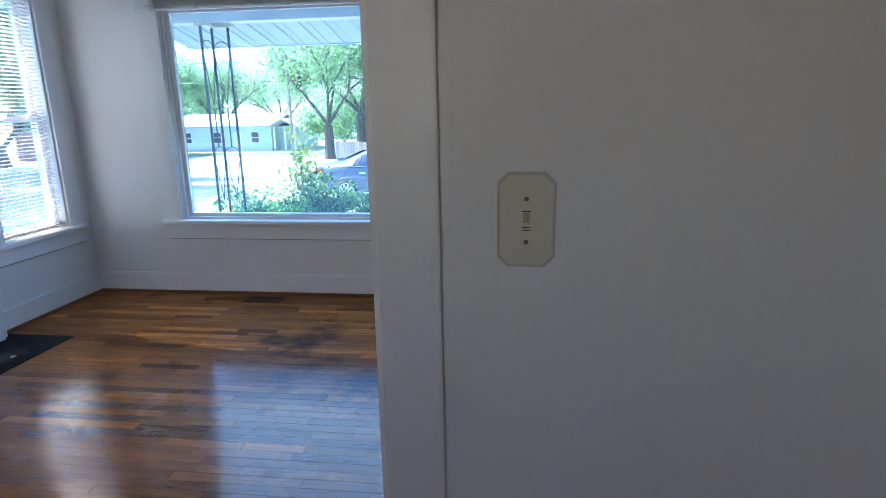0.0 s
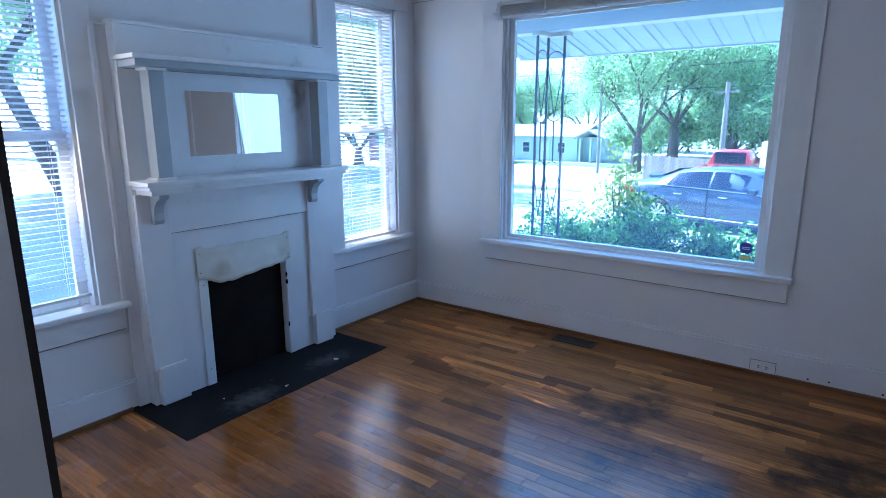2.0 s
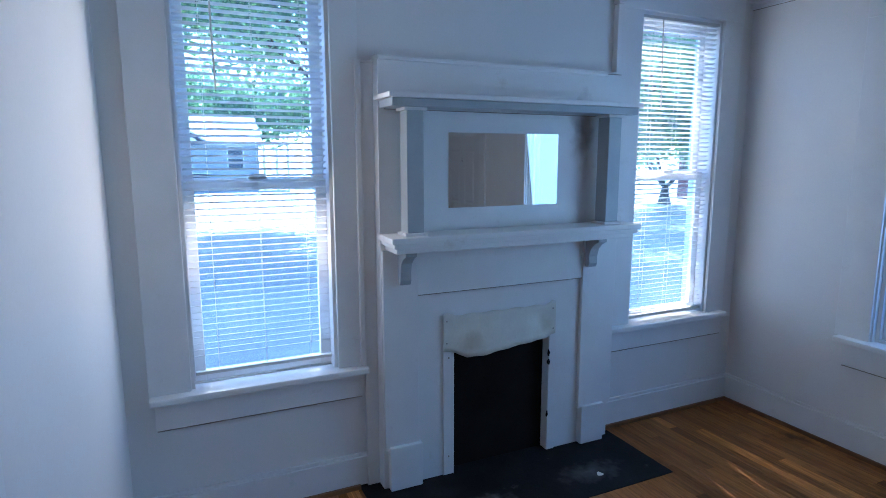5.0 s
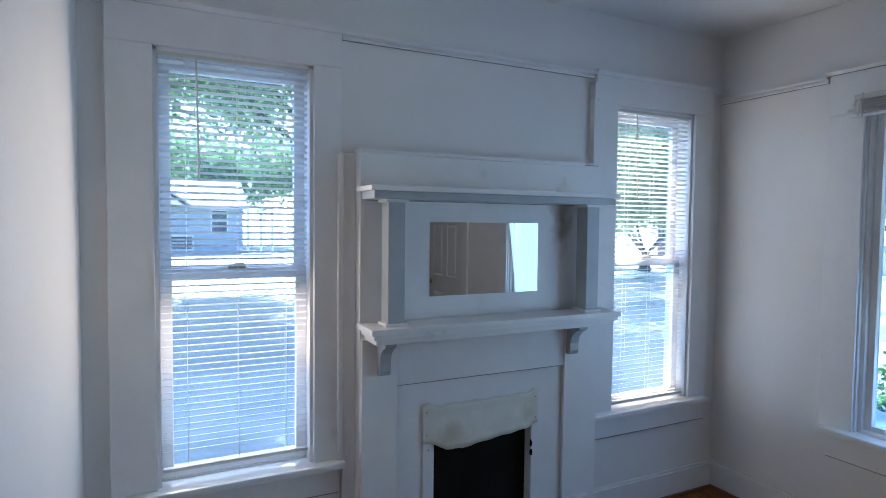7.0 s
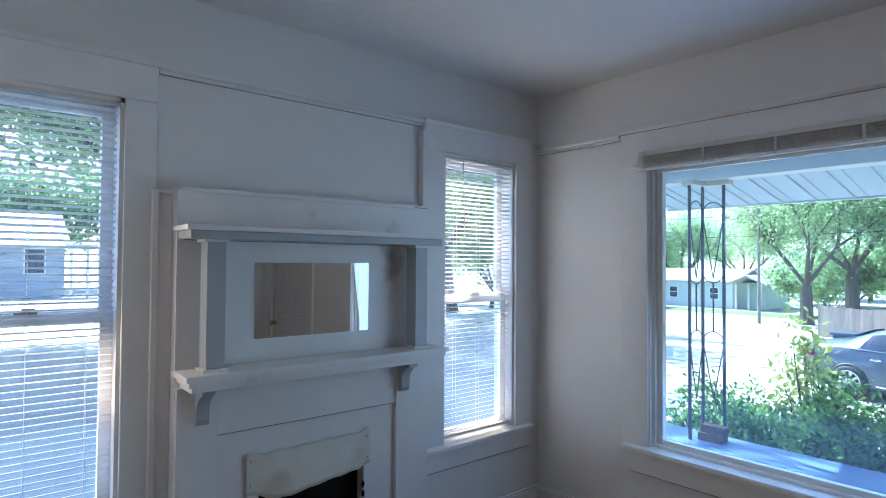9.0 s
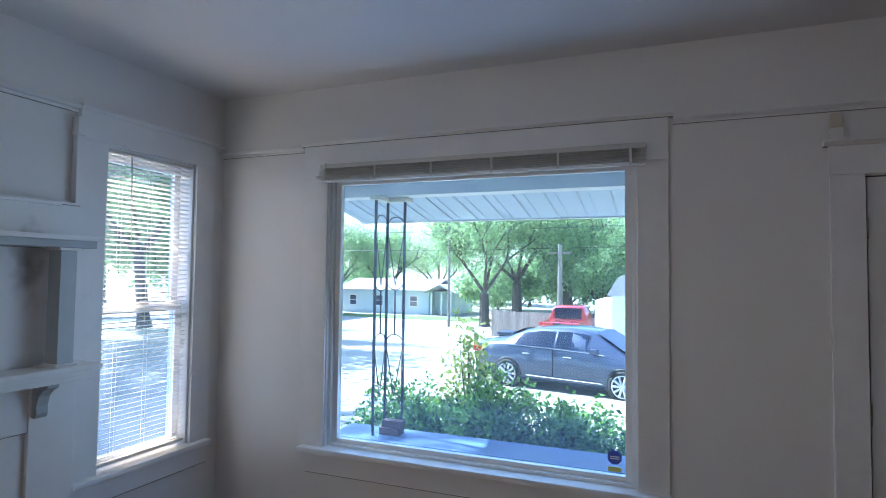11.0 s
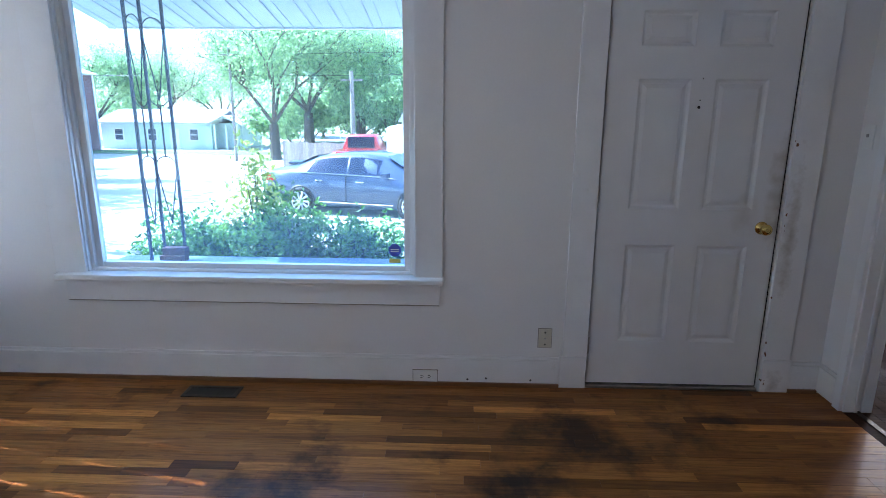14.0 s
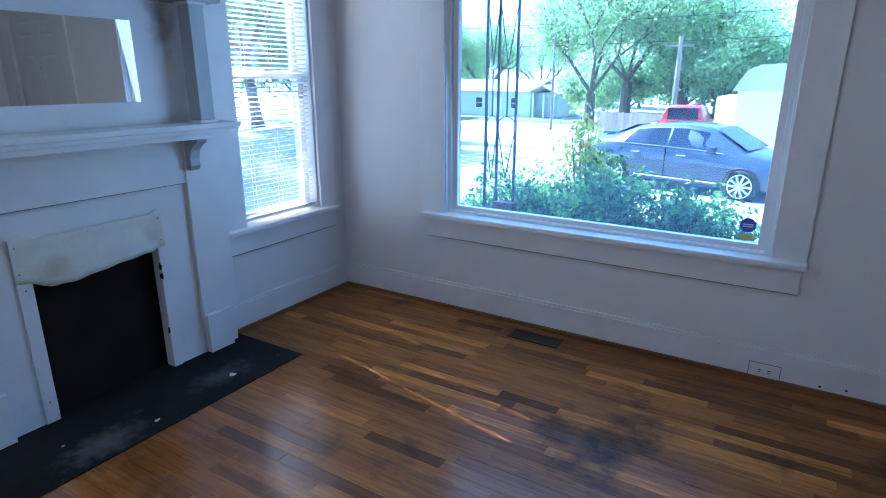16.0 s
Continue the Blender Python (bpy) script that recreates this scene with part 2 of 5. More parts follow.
# ---- room shell ----
W, D, CEIL = 4.70, -3.32, 2.73         # front wall y = 0, hearth wall x = 0
HALL = -3.44                            # far face of the back wall
W1, W2 = (-3.085, -2.48), (-0.84, -0.235)
SILL, HEAD = 0.59, 2.265
PW = (0.79, 2.56, 0.60, 2.175)          # picture window opening
DR = (3.455, 4.39, 2.06)                # front door opening
RO = (-1.95, -0.21, 2.06)               # opening to the next room in the far side wall
BO = (1.73, 3.232, 2.06)                # opening to the hall
T = 0.16
GROUND = -0.8

tagged(part("wall_west", boxes((-T, 0, HALL, W1[0], -0.3, CEIL), (-T, 0, W1[1], W2[0], -0.3, CEIL), (-T, 0, W2[1], T, -0.3, CEIL),
       (-T, 0, W1[0], W1[1], -0.3, SILL - 0.03), (-T, 0, W2[0], W2[1], -0.3, SILL - 0.03),
       (-T, 0, W1[0], W1[1], HEAD, CEIL), (-T, 0, W2[0], W2[1], HEAD, CEIL)), M_WALL),
       "white painted plaster wall with two windows and fireplace", "wall", kind="structure")
tagged(part("wall_north", boxes((0, PW[0], 0, T, -0.3, CEIL), (PW[1], DR[0], 0, T, -0.3, CEIL), (DR[1], W + 0.14, 0, T, -0.3, CEIL),
       (PW[0], PW[1], 0, T, -0.3, PW[2]), (PW[0], PW[1], 0, T, PW[3], CEIL), (DR[0], DR[1], 0, T, DR[2], CEIL),
       (DR[0], DR[1], 0, T, -0.3, 0.0)), M_WALL),
       "white painted front wall with picture window and door", "wall", kind="structure")
tagged(part("wall_east", boxes((W, W + 0.14, RO[1], 0, 0, CEIL), (W, W + 0.14, RO[0], RO[1], RO[2], CEIL),
       (W, W + 0.14, -5.6, RO[0], 0, CEIL)), M_WALL), "white painted side wall with wide doorway", "wall", kind="structure")
tagged(part("wall_south", boxes((0, BO[0], HALL, D, 0, CEIL), (BO[1], W, HALL, D, 0, CEIL), (BO[0], BO[1], HALL, D, BO[2], CEIL)), M_WALL),
       "white painted back wall with wide opening to hall", "wall", kind="structure")
tagged(part("ceiling", boxes((-T, W + 0.14, -5.75, T, CEIL, CEIL + 0.12)), M_CEIL), "flat white painted plaster ceiling", "ceiling", kind="structure")
# the opening in the unseen end wall is added for the fill lamp
tagged(part("wall_hall", boxes((1.0, 1.1, -5.6, HALL, 0, CEIL), (1.0, 2.4, -5.75, -5.6, 0, CEIL), (3.4, W + 0.14, -5.75, -5.6, 0, CEIL),
       (2.4, 2.65, -5.75, -5.6, 0, CEIL), (3.15, 3.4, -5.75, -5.6, 0, CEIL), (2.65, 3.15, -5.75, -5.6, 0, 1.3), (2.65, 3.15, -5.75, -5.6, 1.9, CEIL)), M_WALL),
       "plain white painted hall walls", "wall", kind="structure")
tagged(part("subfloor", boxes((-T, W + 0.14, -5.75, T, -0.3, -0.012)), M_DARK), "dark timber subfloor under the boards", "floor", kind="structure")


# ---- windows ----
def sash_window(name, y0, y1):
    """A double-hung window in the hearth wall with flat casing, stool and apron."""
    w = thing(name, (0, (y0 + y1) / 2, SILL), "white double-hung window with flat painted casing and stool", "window", kind="structure")
    lo, hi = max(y0 - 0.15, D + 0.002), y1 + (0.112 if y0 < -2 else 0.14)
    part("casing", boxes((0, 0.02, lo, y0 + 0.004, SILL, HEAD), bevel=0.003), M_TRIM, w)
    part("casing", boxes((0, 0.02, y1 - 0.004, hi, SILL, HEAD), bevel=0.003), M_TRIM, w)
    part("head_casing", boxes((0, 0.024, lo, hi, HEAD - 0.004, HEAD + 0.14), bevel=0.003), M_TRIM, w)
    bm = bmesh.new()
    prism(bm, [(0, HEAD + 0.14), (0.03, HEAD + 0.14), (0.045, HEAD + 0.155), (0.045, HEAD + 0.165), (0, HEAD + 0.165)], "y", 0, 1)
    for v in bm.verts:
        v.co = Vector((v.co.x, lo - 0.008 if v.co.y < 0.5 else hi + 0.008, v.co.z))
    part("head_cap", bm, M_TRIM, w)
    part("stool", boxes((-0.06, 0.065, lo, hi + (0.012 if y0 < -2 else -0.012), SILL - 0.03, SILL), bevel=0.008), M_TRIM, w)
    part("apron", boxes((0, 0.018, lo + 0.015, hi - 0.005, SILL - 0.145, SILL - 0.03), bevel=0.003), M_TRIM, w)
    # jamb lining
    part("jamb", boxes((-T, -0.001, y0, y0 + 0.018, SILL, HEAD), (-T, -0.001, y1 - 0.018, y1, SILL, HEAD),
                       (-T, -0.001, y0, y1, HEAD - 0.018, HEAD), (-T, -0.061, y0, y1, SILL - 0.03, SILL + 0.006)), M_TRIM, w)
    a, b = y0 + 0.018, y1 - 0.018
    meet = 1.405
    for sname, x, z0, z1, rail_b, rail_t in (("upper_sash", -0.1, meet - 0.02, HEAD - 0.018, 0.045, 0.05),
                                              ("lower_sash", -0.062, SILL + 0.008, meet + 0.02, 0.042, 0.045)):
        s = part(sname, boxes((x - 0.03, x, a, a + 0.045, z0, z1), (x - 0.03, x, b - 0.045, b, z0, z1),
                              (x - 0.029, x - 0.001, a + 0.045, b - 0.045, z0, z0 + rail_b),
                              (x - 0.029, x - 0.001, a + 0.045, b - 0.045, z1 - rail_t, z1), bevel=0.003), M_VINYL, w)
        p = part("pane", boxes((x - 0.017, x - 0.013, a + 0.044, b - 0.044, z0 + rail_b - 0.001, z1 - rail_t + 0.001)), M_GLASS, s)
        p.visible_shadow = False
    ym = (y0 + y1) / 2
    part("sash_lock", boxes((-0.066, -0.04, ym - 0.035, ym + 0.035, meet + 0.02, meet + 0.03),
                            (-0.06, -0.05, ym - 0.012, ym + 0.03, meet + 0.03, meet + 0.042), bevel=0.002), M_STEEL, w, "small dull metal sash lock")
    return w


def slat_mesh(length, holes):
    """A curved slat 25 mm wide with small route holes for the cords."""
    bm = bmesh.new()
    prof = [(-0.0125, 0.0), (-0.003, 0.0016), (0.003, 0.0016), (0.0125, 0.0)]
    ys = [-length / 2] + [v for h in holes for v in (h - 0.0045, h + 0.0045)] + [length / 2]
    grid = [[bm.verts.new((x, y, z)) for x, z in prof] for y in ys]
    for i in range(len(ys) - 1):
        for k in range(3):
            if k == 1 and i % 2 == 1:
                continue
            bm.faces.new((grid[i][k], grid[i + 1][k], grid[i + 1][k + 1], grid[i][k + 1]))
    me = bpy.data.meshes.new("slat")
    bm.to_mesh(me)
    bm.free()
    me.materials.append(M_BLIND)
    return me


def blind(y0, y1, z_low, tilt, gap=0.02, group="window blinds"):
    """A lowered mini blind: headrail, slats, ladder cords, wand and bottom rail."""
    ym, length = (y0 + y1) / 2, y1 - y0 - 0.012
    top = HEAD - 0.006
    x = -0.022
    b = thing("window_blind", (x, ym, top), "white lowered mini blind with open slats and wand", "blind", group)
    part("headrail", boxes((x - 0.014, x + 0.02, y0 + 0.003, y1 - 0.003, top - 0.026, top), bevel=0.002), M_BLIND_OLD, b, "cream painted steel headrail")
    holes = [-length / 2 + 0.09, 0.0, length / 2 - 0.09]
    me = slat_mesh(length, holes)
    z = top - 0.045
    k = 0
    while z > z_low + gap:
        s = new("slat", me)
        s.parent = b
        wob = 0.004 * math.sin(k * 1.7) + (0.002 * math.sin(k * 0.37))
        s.matrix_world = Matrix.Translation((x, ym, z)) @ Euler((wob * 0.4, radians(tilt) + wob * 4, 0)).to_matrix().to_4x4()
        z -= 0.0258
        k += 1
    part("bottom_rail", boxes((x - 0.012, x + 0.012, y0 + 0.006, y1 - 0.006, z_low, z_low + 0.014), bevel=0.003), M_BLIND_OLD, b)
    for h in holes:
        for dx in (-0.0135, 0.0135):
            part("ladder_cord", boxes((x + dx - 0.0004, x + dx + 0.0004, ym + h - 0.0005, ym + h + 0.0005, z_low + 0.01, top - 0.02)), M_BLIND, b)
    bm = bmesh.new()
    tube(bm, (x + 0.028, y0 + 0.135, top - 0.03), (x + 0.036, y0 + 0.142, top - 0.49), 0.004, 0.004, 6)
    part("tilt_wand", bm, M_BLIND_OLD, b, "clear grey plastic tilt wand")
    return b


sash_window("window_1", *W1)
sash_window("window_2", *W2)
blind(W1[0] + 0.018, W1[1] - 0.018, SILL + 0.05, -20, 0.07)
blind(W2[0] + 0.018, W2[1] - 0.018, SILL + 0.02, -20)


def picture_window():
    x0, x1, z0, z1 = PW
    w = thing("window_3", ((x0 + x1) / 2, 0, z0), "large white fixed picture window with wide painted casing", "window", kind="structure")
    c0, c1 = 0.637, 2.69
    part("casing", boxes((c0, x0 + 0.012, -0.014, 0, z0, 2.245), bevel=0.003), M_TRIM, w)
    part("casing", boxes((x1 - 0.012, c1, -0.014, 0, z0, 2.245), bevel=0.003), M_TRIM, w)
    part("head_casing", boxes((c0, c1, -0.018, 0, z1 - 0.004, 2.375), bevel=0.003), M_TRIM, w)
    bm = bmesh.new()
    prism(bm, [(0, 2.375), (-0.03, 2.375), (-0.045, 2.388), (-0.045, 2.398), (0, 2.398)], "x", c0 - 0.01, c1 + 0.02)
    part("head_cap", bm, M_TRIM, w)
    part("stool", boxes((c0 + 0.018, c1 + 0.006, -0.065, 0.06, z0 - 0.03, z0 + 0.003), bevel=0.009), M_TRIM, w)
    part("apron", boxes((0.688, 2.676, -0.02, 0, 0.452, z0 - 0.03), bevel=0.003), M_TRIM, w)
    part("jamb", boxes((x0, x0 + 0.02, 0.001, T, z0, z1), (x1 - 0.02, x1, 0.001, T, z0, z1), (x0, x1, 0.001, T, z1 - 0.015, z1),
                       (x0, x1, 0.06, T, z0 - 0.03, z0 + 0.004)), M_TRIM, w)
    # stepped stops round the glass
    for i, (a, y, g) in enumerate(((0.02, 0.022, 0.02), (0.04, 0.045, 0.032))):
        xa, xb, za, zb = x0 + a, x1 - a, z0 + (0.004 if i == 0 else 0.02), z1 - (0.004 if i == 0 else 0.016)
        part("stop", boxes((xa, xa + g, y, y + 0.04, za, zb), (xb - g, xb, y, y + 0.04, za, zb),
                           (xa + g, xb - g, y, y + 0.04, za, za + g * 0.8), (xa + g, xb - g, y, y + 0.04, zb - g * 0.6, zb), bevel=0.003), M_TRIM, w)
    p = part("pane", boxes((x0 + 0.05, x1 - 0.05, 0.068, 0.074, z0 + 0.03, z1 - 0.02)), M_GLASS_FRONT, w)
    p.visible_shadow = False
    return w


picture_window()


def raised_blind():
    """A raised mini blind, its slats stacked unevenly under the headrail, one end splayed."""
    x0, x1, z1 = 0.772, 2.592, 2.252
    b = thing("window_blind", ((x0 + x1) / 2, -0.05, z1), "raised cream mini blind stacked above picture window", "blind", "window blinds")
    part("headrail", boxes((x0 + 0.004, x1, -0.058, -0.026, z1 - 0.026, z1), bevel=0.002), M_BLIND_OLD, b)
    rng = random.Random(12)
    for k in range(13):
        zz = z1 - 0.0315 - k * 0.0047
        y0 = -0.064 + rng.uniform(-0.004, 0.004)
        splay = 0.024 if k in (7, 8, 9, 10) else rng.uniform(-0.006, 0.006)
        droop = rng.uniform(0.0, 0.0016)
        bm = boxes((x0 - splay, x1 - 0.004 + rng.uniform(-0.008, 0.004), y0, y0 + 0.025, zz - 0.0016, zz))
        for v in bm.verts:
            if v.co.x < 1.2:
                v.co.z -= droop
            if v.co.y > y0 + 0.01:
                v.co.z += 0.003
        part("slat", bm, M_SLAT_OLD, b)
    part("bottom_rail", boxes((x0 - 0.006, x1 - 0.004, -0.066, -0.036, z1 - 0.108, z1 - 0.095), bevel=0.003), M_BLIND, b)
    for k in range(6):
        xk = x0 + 0.03 + k * (x1 - x0 - 0.1) / 5
        part("ladder_tape", boxes((xk - 0.006, xk + 0.006, -0.07, -0.0685, z1 - 0.106, z1 - 0.028)), M_BLIND_OLD, b)
    bm = bmesh.new()
    tube(bm, (x0 + 0.045, -0.066, z1 + 0.004), (x0 + 0.048, -0.072, z1 - 0.112), 0.003, 0.003, 6)
    part("tilt_rod", bm, M_BLIND_OLD, b)
    return b


raised_blind()


# ---- front door ----
def front_door():
    x0, x1, z1 = DR
    d = thing("door_1", ((x0 + x1) / 2, 0, 0), "white six-panel front door, closed, with worn casing", "door", kind="structure")
    part("casing", boxes((3.335, x0 + 0.008, -0.02, 0, 0.18, 2.062), bevel=0.003), M_TRIM, d)
    part("casing", boxes((x1 - 0.008, 4.525, -0.02, 0, 0.18, 2.062), bevel=0.003), M_TRIM, d)
    part("plinth_block", boxes((3.32, x0 + 0.006, -0.028, 0, 0, 0.182), bevel=0.003), M_TRIM, d)
    part("plinth_block", boxes((x1 - 0.006, 4.53, -0.028, 0, 0, 0.182), bevel=0.003), M_TRIM, d)
    part("head_casing", boxes((3.33, 4.53, -0.024, 0, 2.06, 2.185), bevel=0.003), M_TRIM, d)
    bm = bmesh.new()
    prism(bm, [(0, 2.185), (-0.03, 2.185), (-0.05, 2.2), (-0.05, 2.21), (0, 2.21)], "x", 3.312, 4.548)
    part("head_cap", bm, M_TRIM, d)
    part("jamb", boxes((x0, x0 + 0.012, 0.001, T, 0, z1), (x1 - 0.012, x1, 0.001, T, 0, z1), (x0, x1, 0.001, T, z1 - 0.006, z1),
                       (x0, x1, 0.05, T, 0, 0.014)), M_TRIM, d)
    part("threshold", boxes((x0 + 0.012, x1 - 0.012, -0.012, 0.05, -0.004, 0.014), bevel=0.004), M_STEEL, d, "dull worn metal threshold")
    a, b, lo, hi = x0 + 0.016, x1 - 0.021, 0.022, z1 - 0.012
    # slab with recessed panel fields
    xs = [a, 3.622, 3.872, 3.985, 4.235, b]
    zs = [lo, 0.265, 0.79, 0.975, 1.602, 1.75, 1.91, hi]
    bm = bmesh.new()
    for i in range(5):
        for k in range(7):
            hole = i in (1, 3) and k in (1, 3, 5)
            X0, X1, Z0, Z1 = xs[i], xs[i + 1], zs[k], zs[k + 1]
            if not hole:
                bm.faces.new([bm.verts.new(p) for p in ((X0, 0.004, Z0), (X1, 0.004, Z0), (X1, 0.004, Z1), (X0, 0.004, Z1))])
                continue
            rings = []
            for inset, y in ((0, 0.004), (0.012, 0.011), (0.022, 0.0125), (0.042, 0.0065)):
                rings.append([bm.verts.new(p) for p in ((X0 + inset, y, Z0 + inset), (X1 - inset, y, Z0 + inset),
                                                        (X1 - inset, y, Z1 - inset), (X0 + inset, y, Z1 - inset))])
            for r, s in zip(rings, rings[1:]):
                for q in range(4):
                    bm.faces.new((r[q], r[(q + 1) % 4], s[(q + 1) % 4], s[q]))
            bm.faces.new(rings[-1])
    bmesh.ops.remove_doubles(bm, verts=bm.verts, dist=1e-5)
    box(bm, a, b, 0.014, 0.044, lo, hi)
    box(bm, a, a + 0.002, 0.004, 0.014, lo, hi)
    box(bm, b - 0.002, b, 0.004, 0.014, lo, hi)
    part("door_leaf", bm, M_DOOR, d)
    part("weatherstrip", boxes((x0 + 0.012, a - 0.0003, 0.012, 0.05, 0.014, hi), (b + 0.0003, x1 - 0.012, 0.012, 0.05, 0.014, hi), (a, b, 0.012, 0.05, hi + 0.0003, z1 - 0.006),
                               (a, b, 0.012, 0.05, 0.014, lo - 0.0003)), M_DARK, d, "dark gap and weatherstrip round the leaf")
    bm = bmesh.new()
    lathe(bm, (4.294, 0.004, 0.885), (0, -1, 0), [(0, 0.033), (0.006, 0.032), (0.009, 0.016), (0.03, 0.013), (0.036, 0.024), (0.05, 0.028), (0.06, 0.025), (0.064, 0.012)])
    part("door_knob", bm, M_BRASS, d, "polished brass round knob")
    bm = bmesh.new()
    lathe(bm, (3.918, 0.004, 1.472), (0, -1, 0), [(0, 0.007), (0.003, 0.007), (0.004, 0.004)], 12)
    part("peephole", bm, M_DARK, d)
    for xq, zq in ((3.921, 1.505), (3.926, 1.606)):
        bm = bmesh.new()
        lathe(bm, (xq, 0.004, zq), (0, -1, 0), [(0, 0.0035), (0.001, 0.003)], 10)
        part("screw_hole", bm, M_DARK, d)
    rng = random.Random(21)
    for k in range(13):
        xq = x1 - 0.008 + rng.uniform(0, 0.02)
        zq = rng.choice((0.86, 0.9, 0.93, 0.55, 0.3, 0.22, 0.06, 1.3)) + rng.uniform(-0.03, 0.03)
        bm = bmesh.new()
        r_ = rng.uniform(0.003, 0.009)
        prism(bm, [(xq + r_ * 0.6 * rng.uniform(0.5, 1.2) * math.cos(a * 0.9), zq + r_ * rng.uniform(0.7, 1.8) * math.sin(a * 0.9)) for a in range(7)], "y", -0.0292 if zq < 0.18 else -0.0206, -0.012)
        part("paint_chip", bm, M_SHOE, d, "bare wood showing through chipped paint")
    for z in (1.83, 1.05, 0.24):
        bm = bmesh.new()
        tube(bm, (x0 + 0.013, -0.006, z - 0.045), (x0 + 0.013, -0.006, z + 0.045), 0.006)
        part("hinge", bm, M_STEEL, d)
    return d


front_door()


# ---- fireplace ----
def fireplace():
    f = thing("fireplace", (0, -1.67, 0), "white painted wooden mantelpiece with mirror and grey posts", "fireplace")
    L, Rr = -2.305, -1.025
    oy0, oy1, oz = -1.955, -1.42, 0.62
    bx = 0.085
    for y0, y1, z0, z1 in ((L, oy0, 0, oz), (oy1, Rr, 0, oz), (L, Rr, oz, 1.93)):
        part("surround_panel", boxes((0.001, bx, y0, y1, z0, z1)), M_TRIM, f)
    for y0, y1 in ((L + 0.002, -2.14), (-1.235, Rr - 0.002)):
        part("pilaster", boxes((bx, bx + 0.022, y0, y1, 0.2, 1.118), bevel=0.003), M_TRIM, f)
    part("plinth", boxes((bx, bx + 0.04, -2.285, -2.13, 0.006, 0.215), bevel=0.004), M_TRIM, f)
    part("plinth", boxes((bx, bx + 0.04, -1.225, -1.08, 0.006, 0.215), bevel=0.004), M_TRIM, f)
    part("frieze", boxes((bx, bx + 0.014, -2.14, -1.235, 0.905, 1.118), bevel=0.002), M_TRIM, f)
    # lower mantel shelf with stepped edge
    part("bed_moulding", boxes((0.06, 0.235, -2.285, -1.035, 1.118, 1.142), bevel=0.003), M_TRIM, f)
    part("shelf_edge", boxes((0.06, 0.25, -2.3, -1.02, 1.142, 1.162), bevel=0.003), M_TRIM, f)
    part("mantel_shelf", boxes((0.06, 0.26, -2.312, -1.01, 1.162, 1.187), bevel=0.004), M_TRIM, f)
    part("upper_shelf", boxes((0.06, 0.245, -2.3, -1.05, 1.712, 1.745), bevel=0.003), M_GREY, f, "pale grey painted shelf edge")
    part("shelf_top", boxes((0.06, 0.265, -2.318, -1.035, 1.745, 1.765), bevel=0.003), M_TRIM, f)
    for y in (-2.225, -1.19):
        p = part("post", boxes((0.125, 0.205, y, y + 0.075, 1.199, 1.7), bevel=0.003), M_GREY, f, "pale grey square post")
        part("post_base", boxes((0.115, 0.215, y - 0.012, y + 0.087, 1.187, 1.199), bevel=0.002), M_TRIM, p)
        part("post_cap", boxes((0.115, 0.215, y - 0.012, y + 0.087, 1.7, 1.712), bevel=0.002), M_TRIM, p)
    for y in (-2.235, -1.225):
        bm = bmesh.new()
        pts = [(0.107, 1.118), (0.205, 1.118), (0.205, 1.1), (0.175, 1.085), (0.15, 1.06), (0.138, 1.02), (0.14, 0.985), (0.132, 0.965), (0.107, 0.965)]
        prism(bm, pts, "y", y, y + 0.05)
        part("bracket", bm, M_GREY, f, "pale grey scrolled bracket")
    part("mirror_back", boxes((bx, bx + 0.006, -2.155, -1.23, 1.195, 1.71)), M_TRIM, f)
    part("mirror", boxes((bx + 0.006, bx + 0.009, -1.985, -1.402, 1.288, 1.62)), M_MIRROR, f, "rectangular mirror with bevelled dark edge")
    part("top_ledge", boxes((bx - 0.02, bx + 0.012, L, -1.12, 1.908, 1.922), bevel=0.003), M_TRIM, f)
    part("side_board", boxes((0.001, 0.022, -2.362, L, 0, 1.905), bevel=0.002), M_TRIM, f)
    part("side_moulding", boxes((0.001, 0.04, -2.386, -2.362, SILL + 0.002, 1.912), (0.001, 0.03, -2.364, -2.3, 1.9, 1.912), bevel=0.004), M_TRIM, f)
    # opening trim and bent metal cover
    for y0, y1 in ((-2.01, oy0), (oy1, -1.375)):
        part("opening_trim", boxes((bx, bx + 0.008, y0, y1, 0.004, 0.63), bevel=0.002), M_TRIM, f)
    low = [(-2.012, 0.622), (-1.955, 0.612), (-1.9, 0.59), (-1.82, 0.588), (-1.76, 0.594), (-1.6, 0.614), (-1.47, 0.624), (-1.388, 0.63)]

    def low_edge(y):
        for (ya, za), (yb, zb_) in zip(low, low[1:]):
            if y <= yb:
                return za + (zb_ - za) * max(0.0, y - ya) / (yb - ya)
        return low[-1][1]
    bm = bmesh.new()
    cols, rows_ = 30, 8
    front, back = [], []
    for i in range(cols + 1):
        y = -2.012 + 0.624 * i / cols
        z_lo = low_edge(y) + 0.002 * math.sin(i * 1.1)
        z_hi = 0.79 + 0.0025 * math.sin(i * 1.1) + (0.016 if i in (1, cols - 1) else 0.007 if i in (0, 2, cols - 2, cols) else 0)
        fa, fb = [], []
        for j in range(rows_ + 1):
            u = j / rows_
            z = z_hi + (z_lo - z_hi) * u
            # the middle is bent forward along two slanting creases
            left = min(max((y + 1.96 - 0.16 * (1 - u)) / 0.05, 0.0), 1.0)
            right = min(max((-1.42 - 0.13 * (1 - u) - y) / 0.05, 0.0), 1.0)
            out = 0.032 * u ** 1.4 * left * right + 0.0012 * math.sin(i * 0.55 + j * 0.4)
            fa.append(bm.verts.new((bx + 0.0125 + out, y, z)))
            fb.append(bm.verts.new((bx + 0.0095 + out, y, z)))
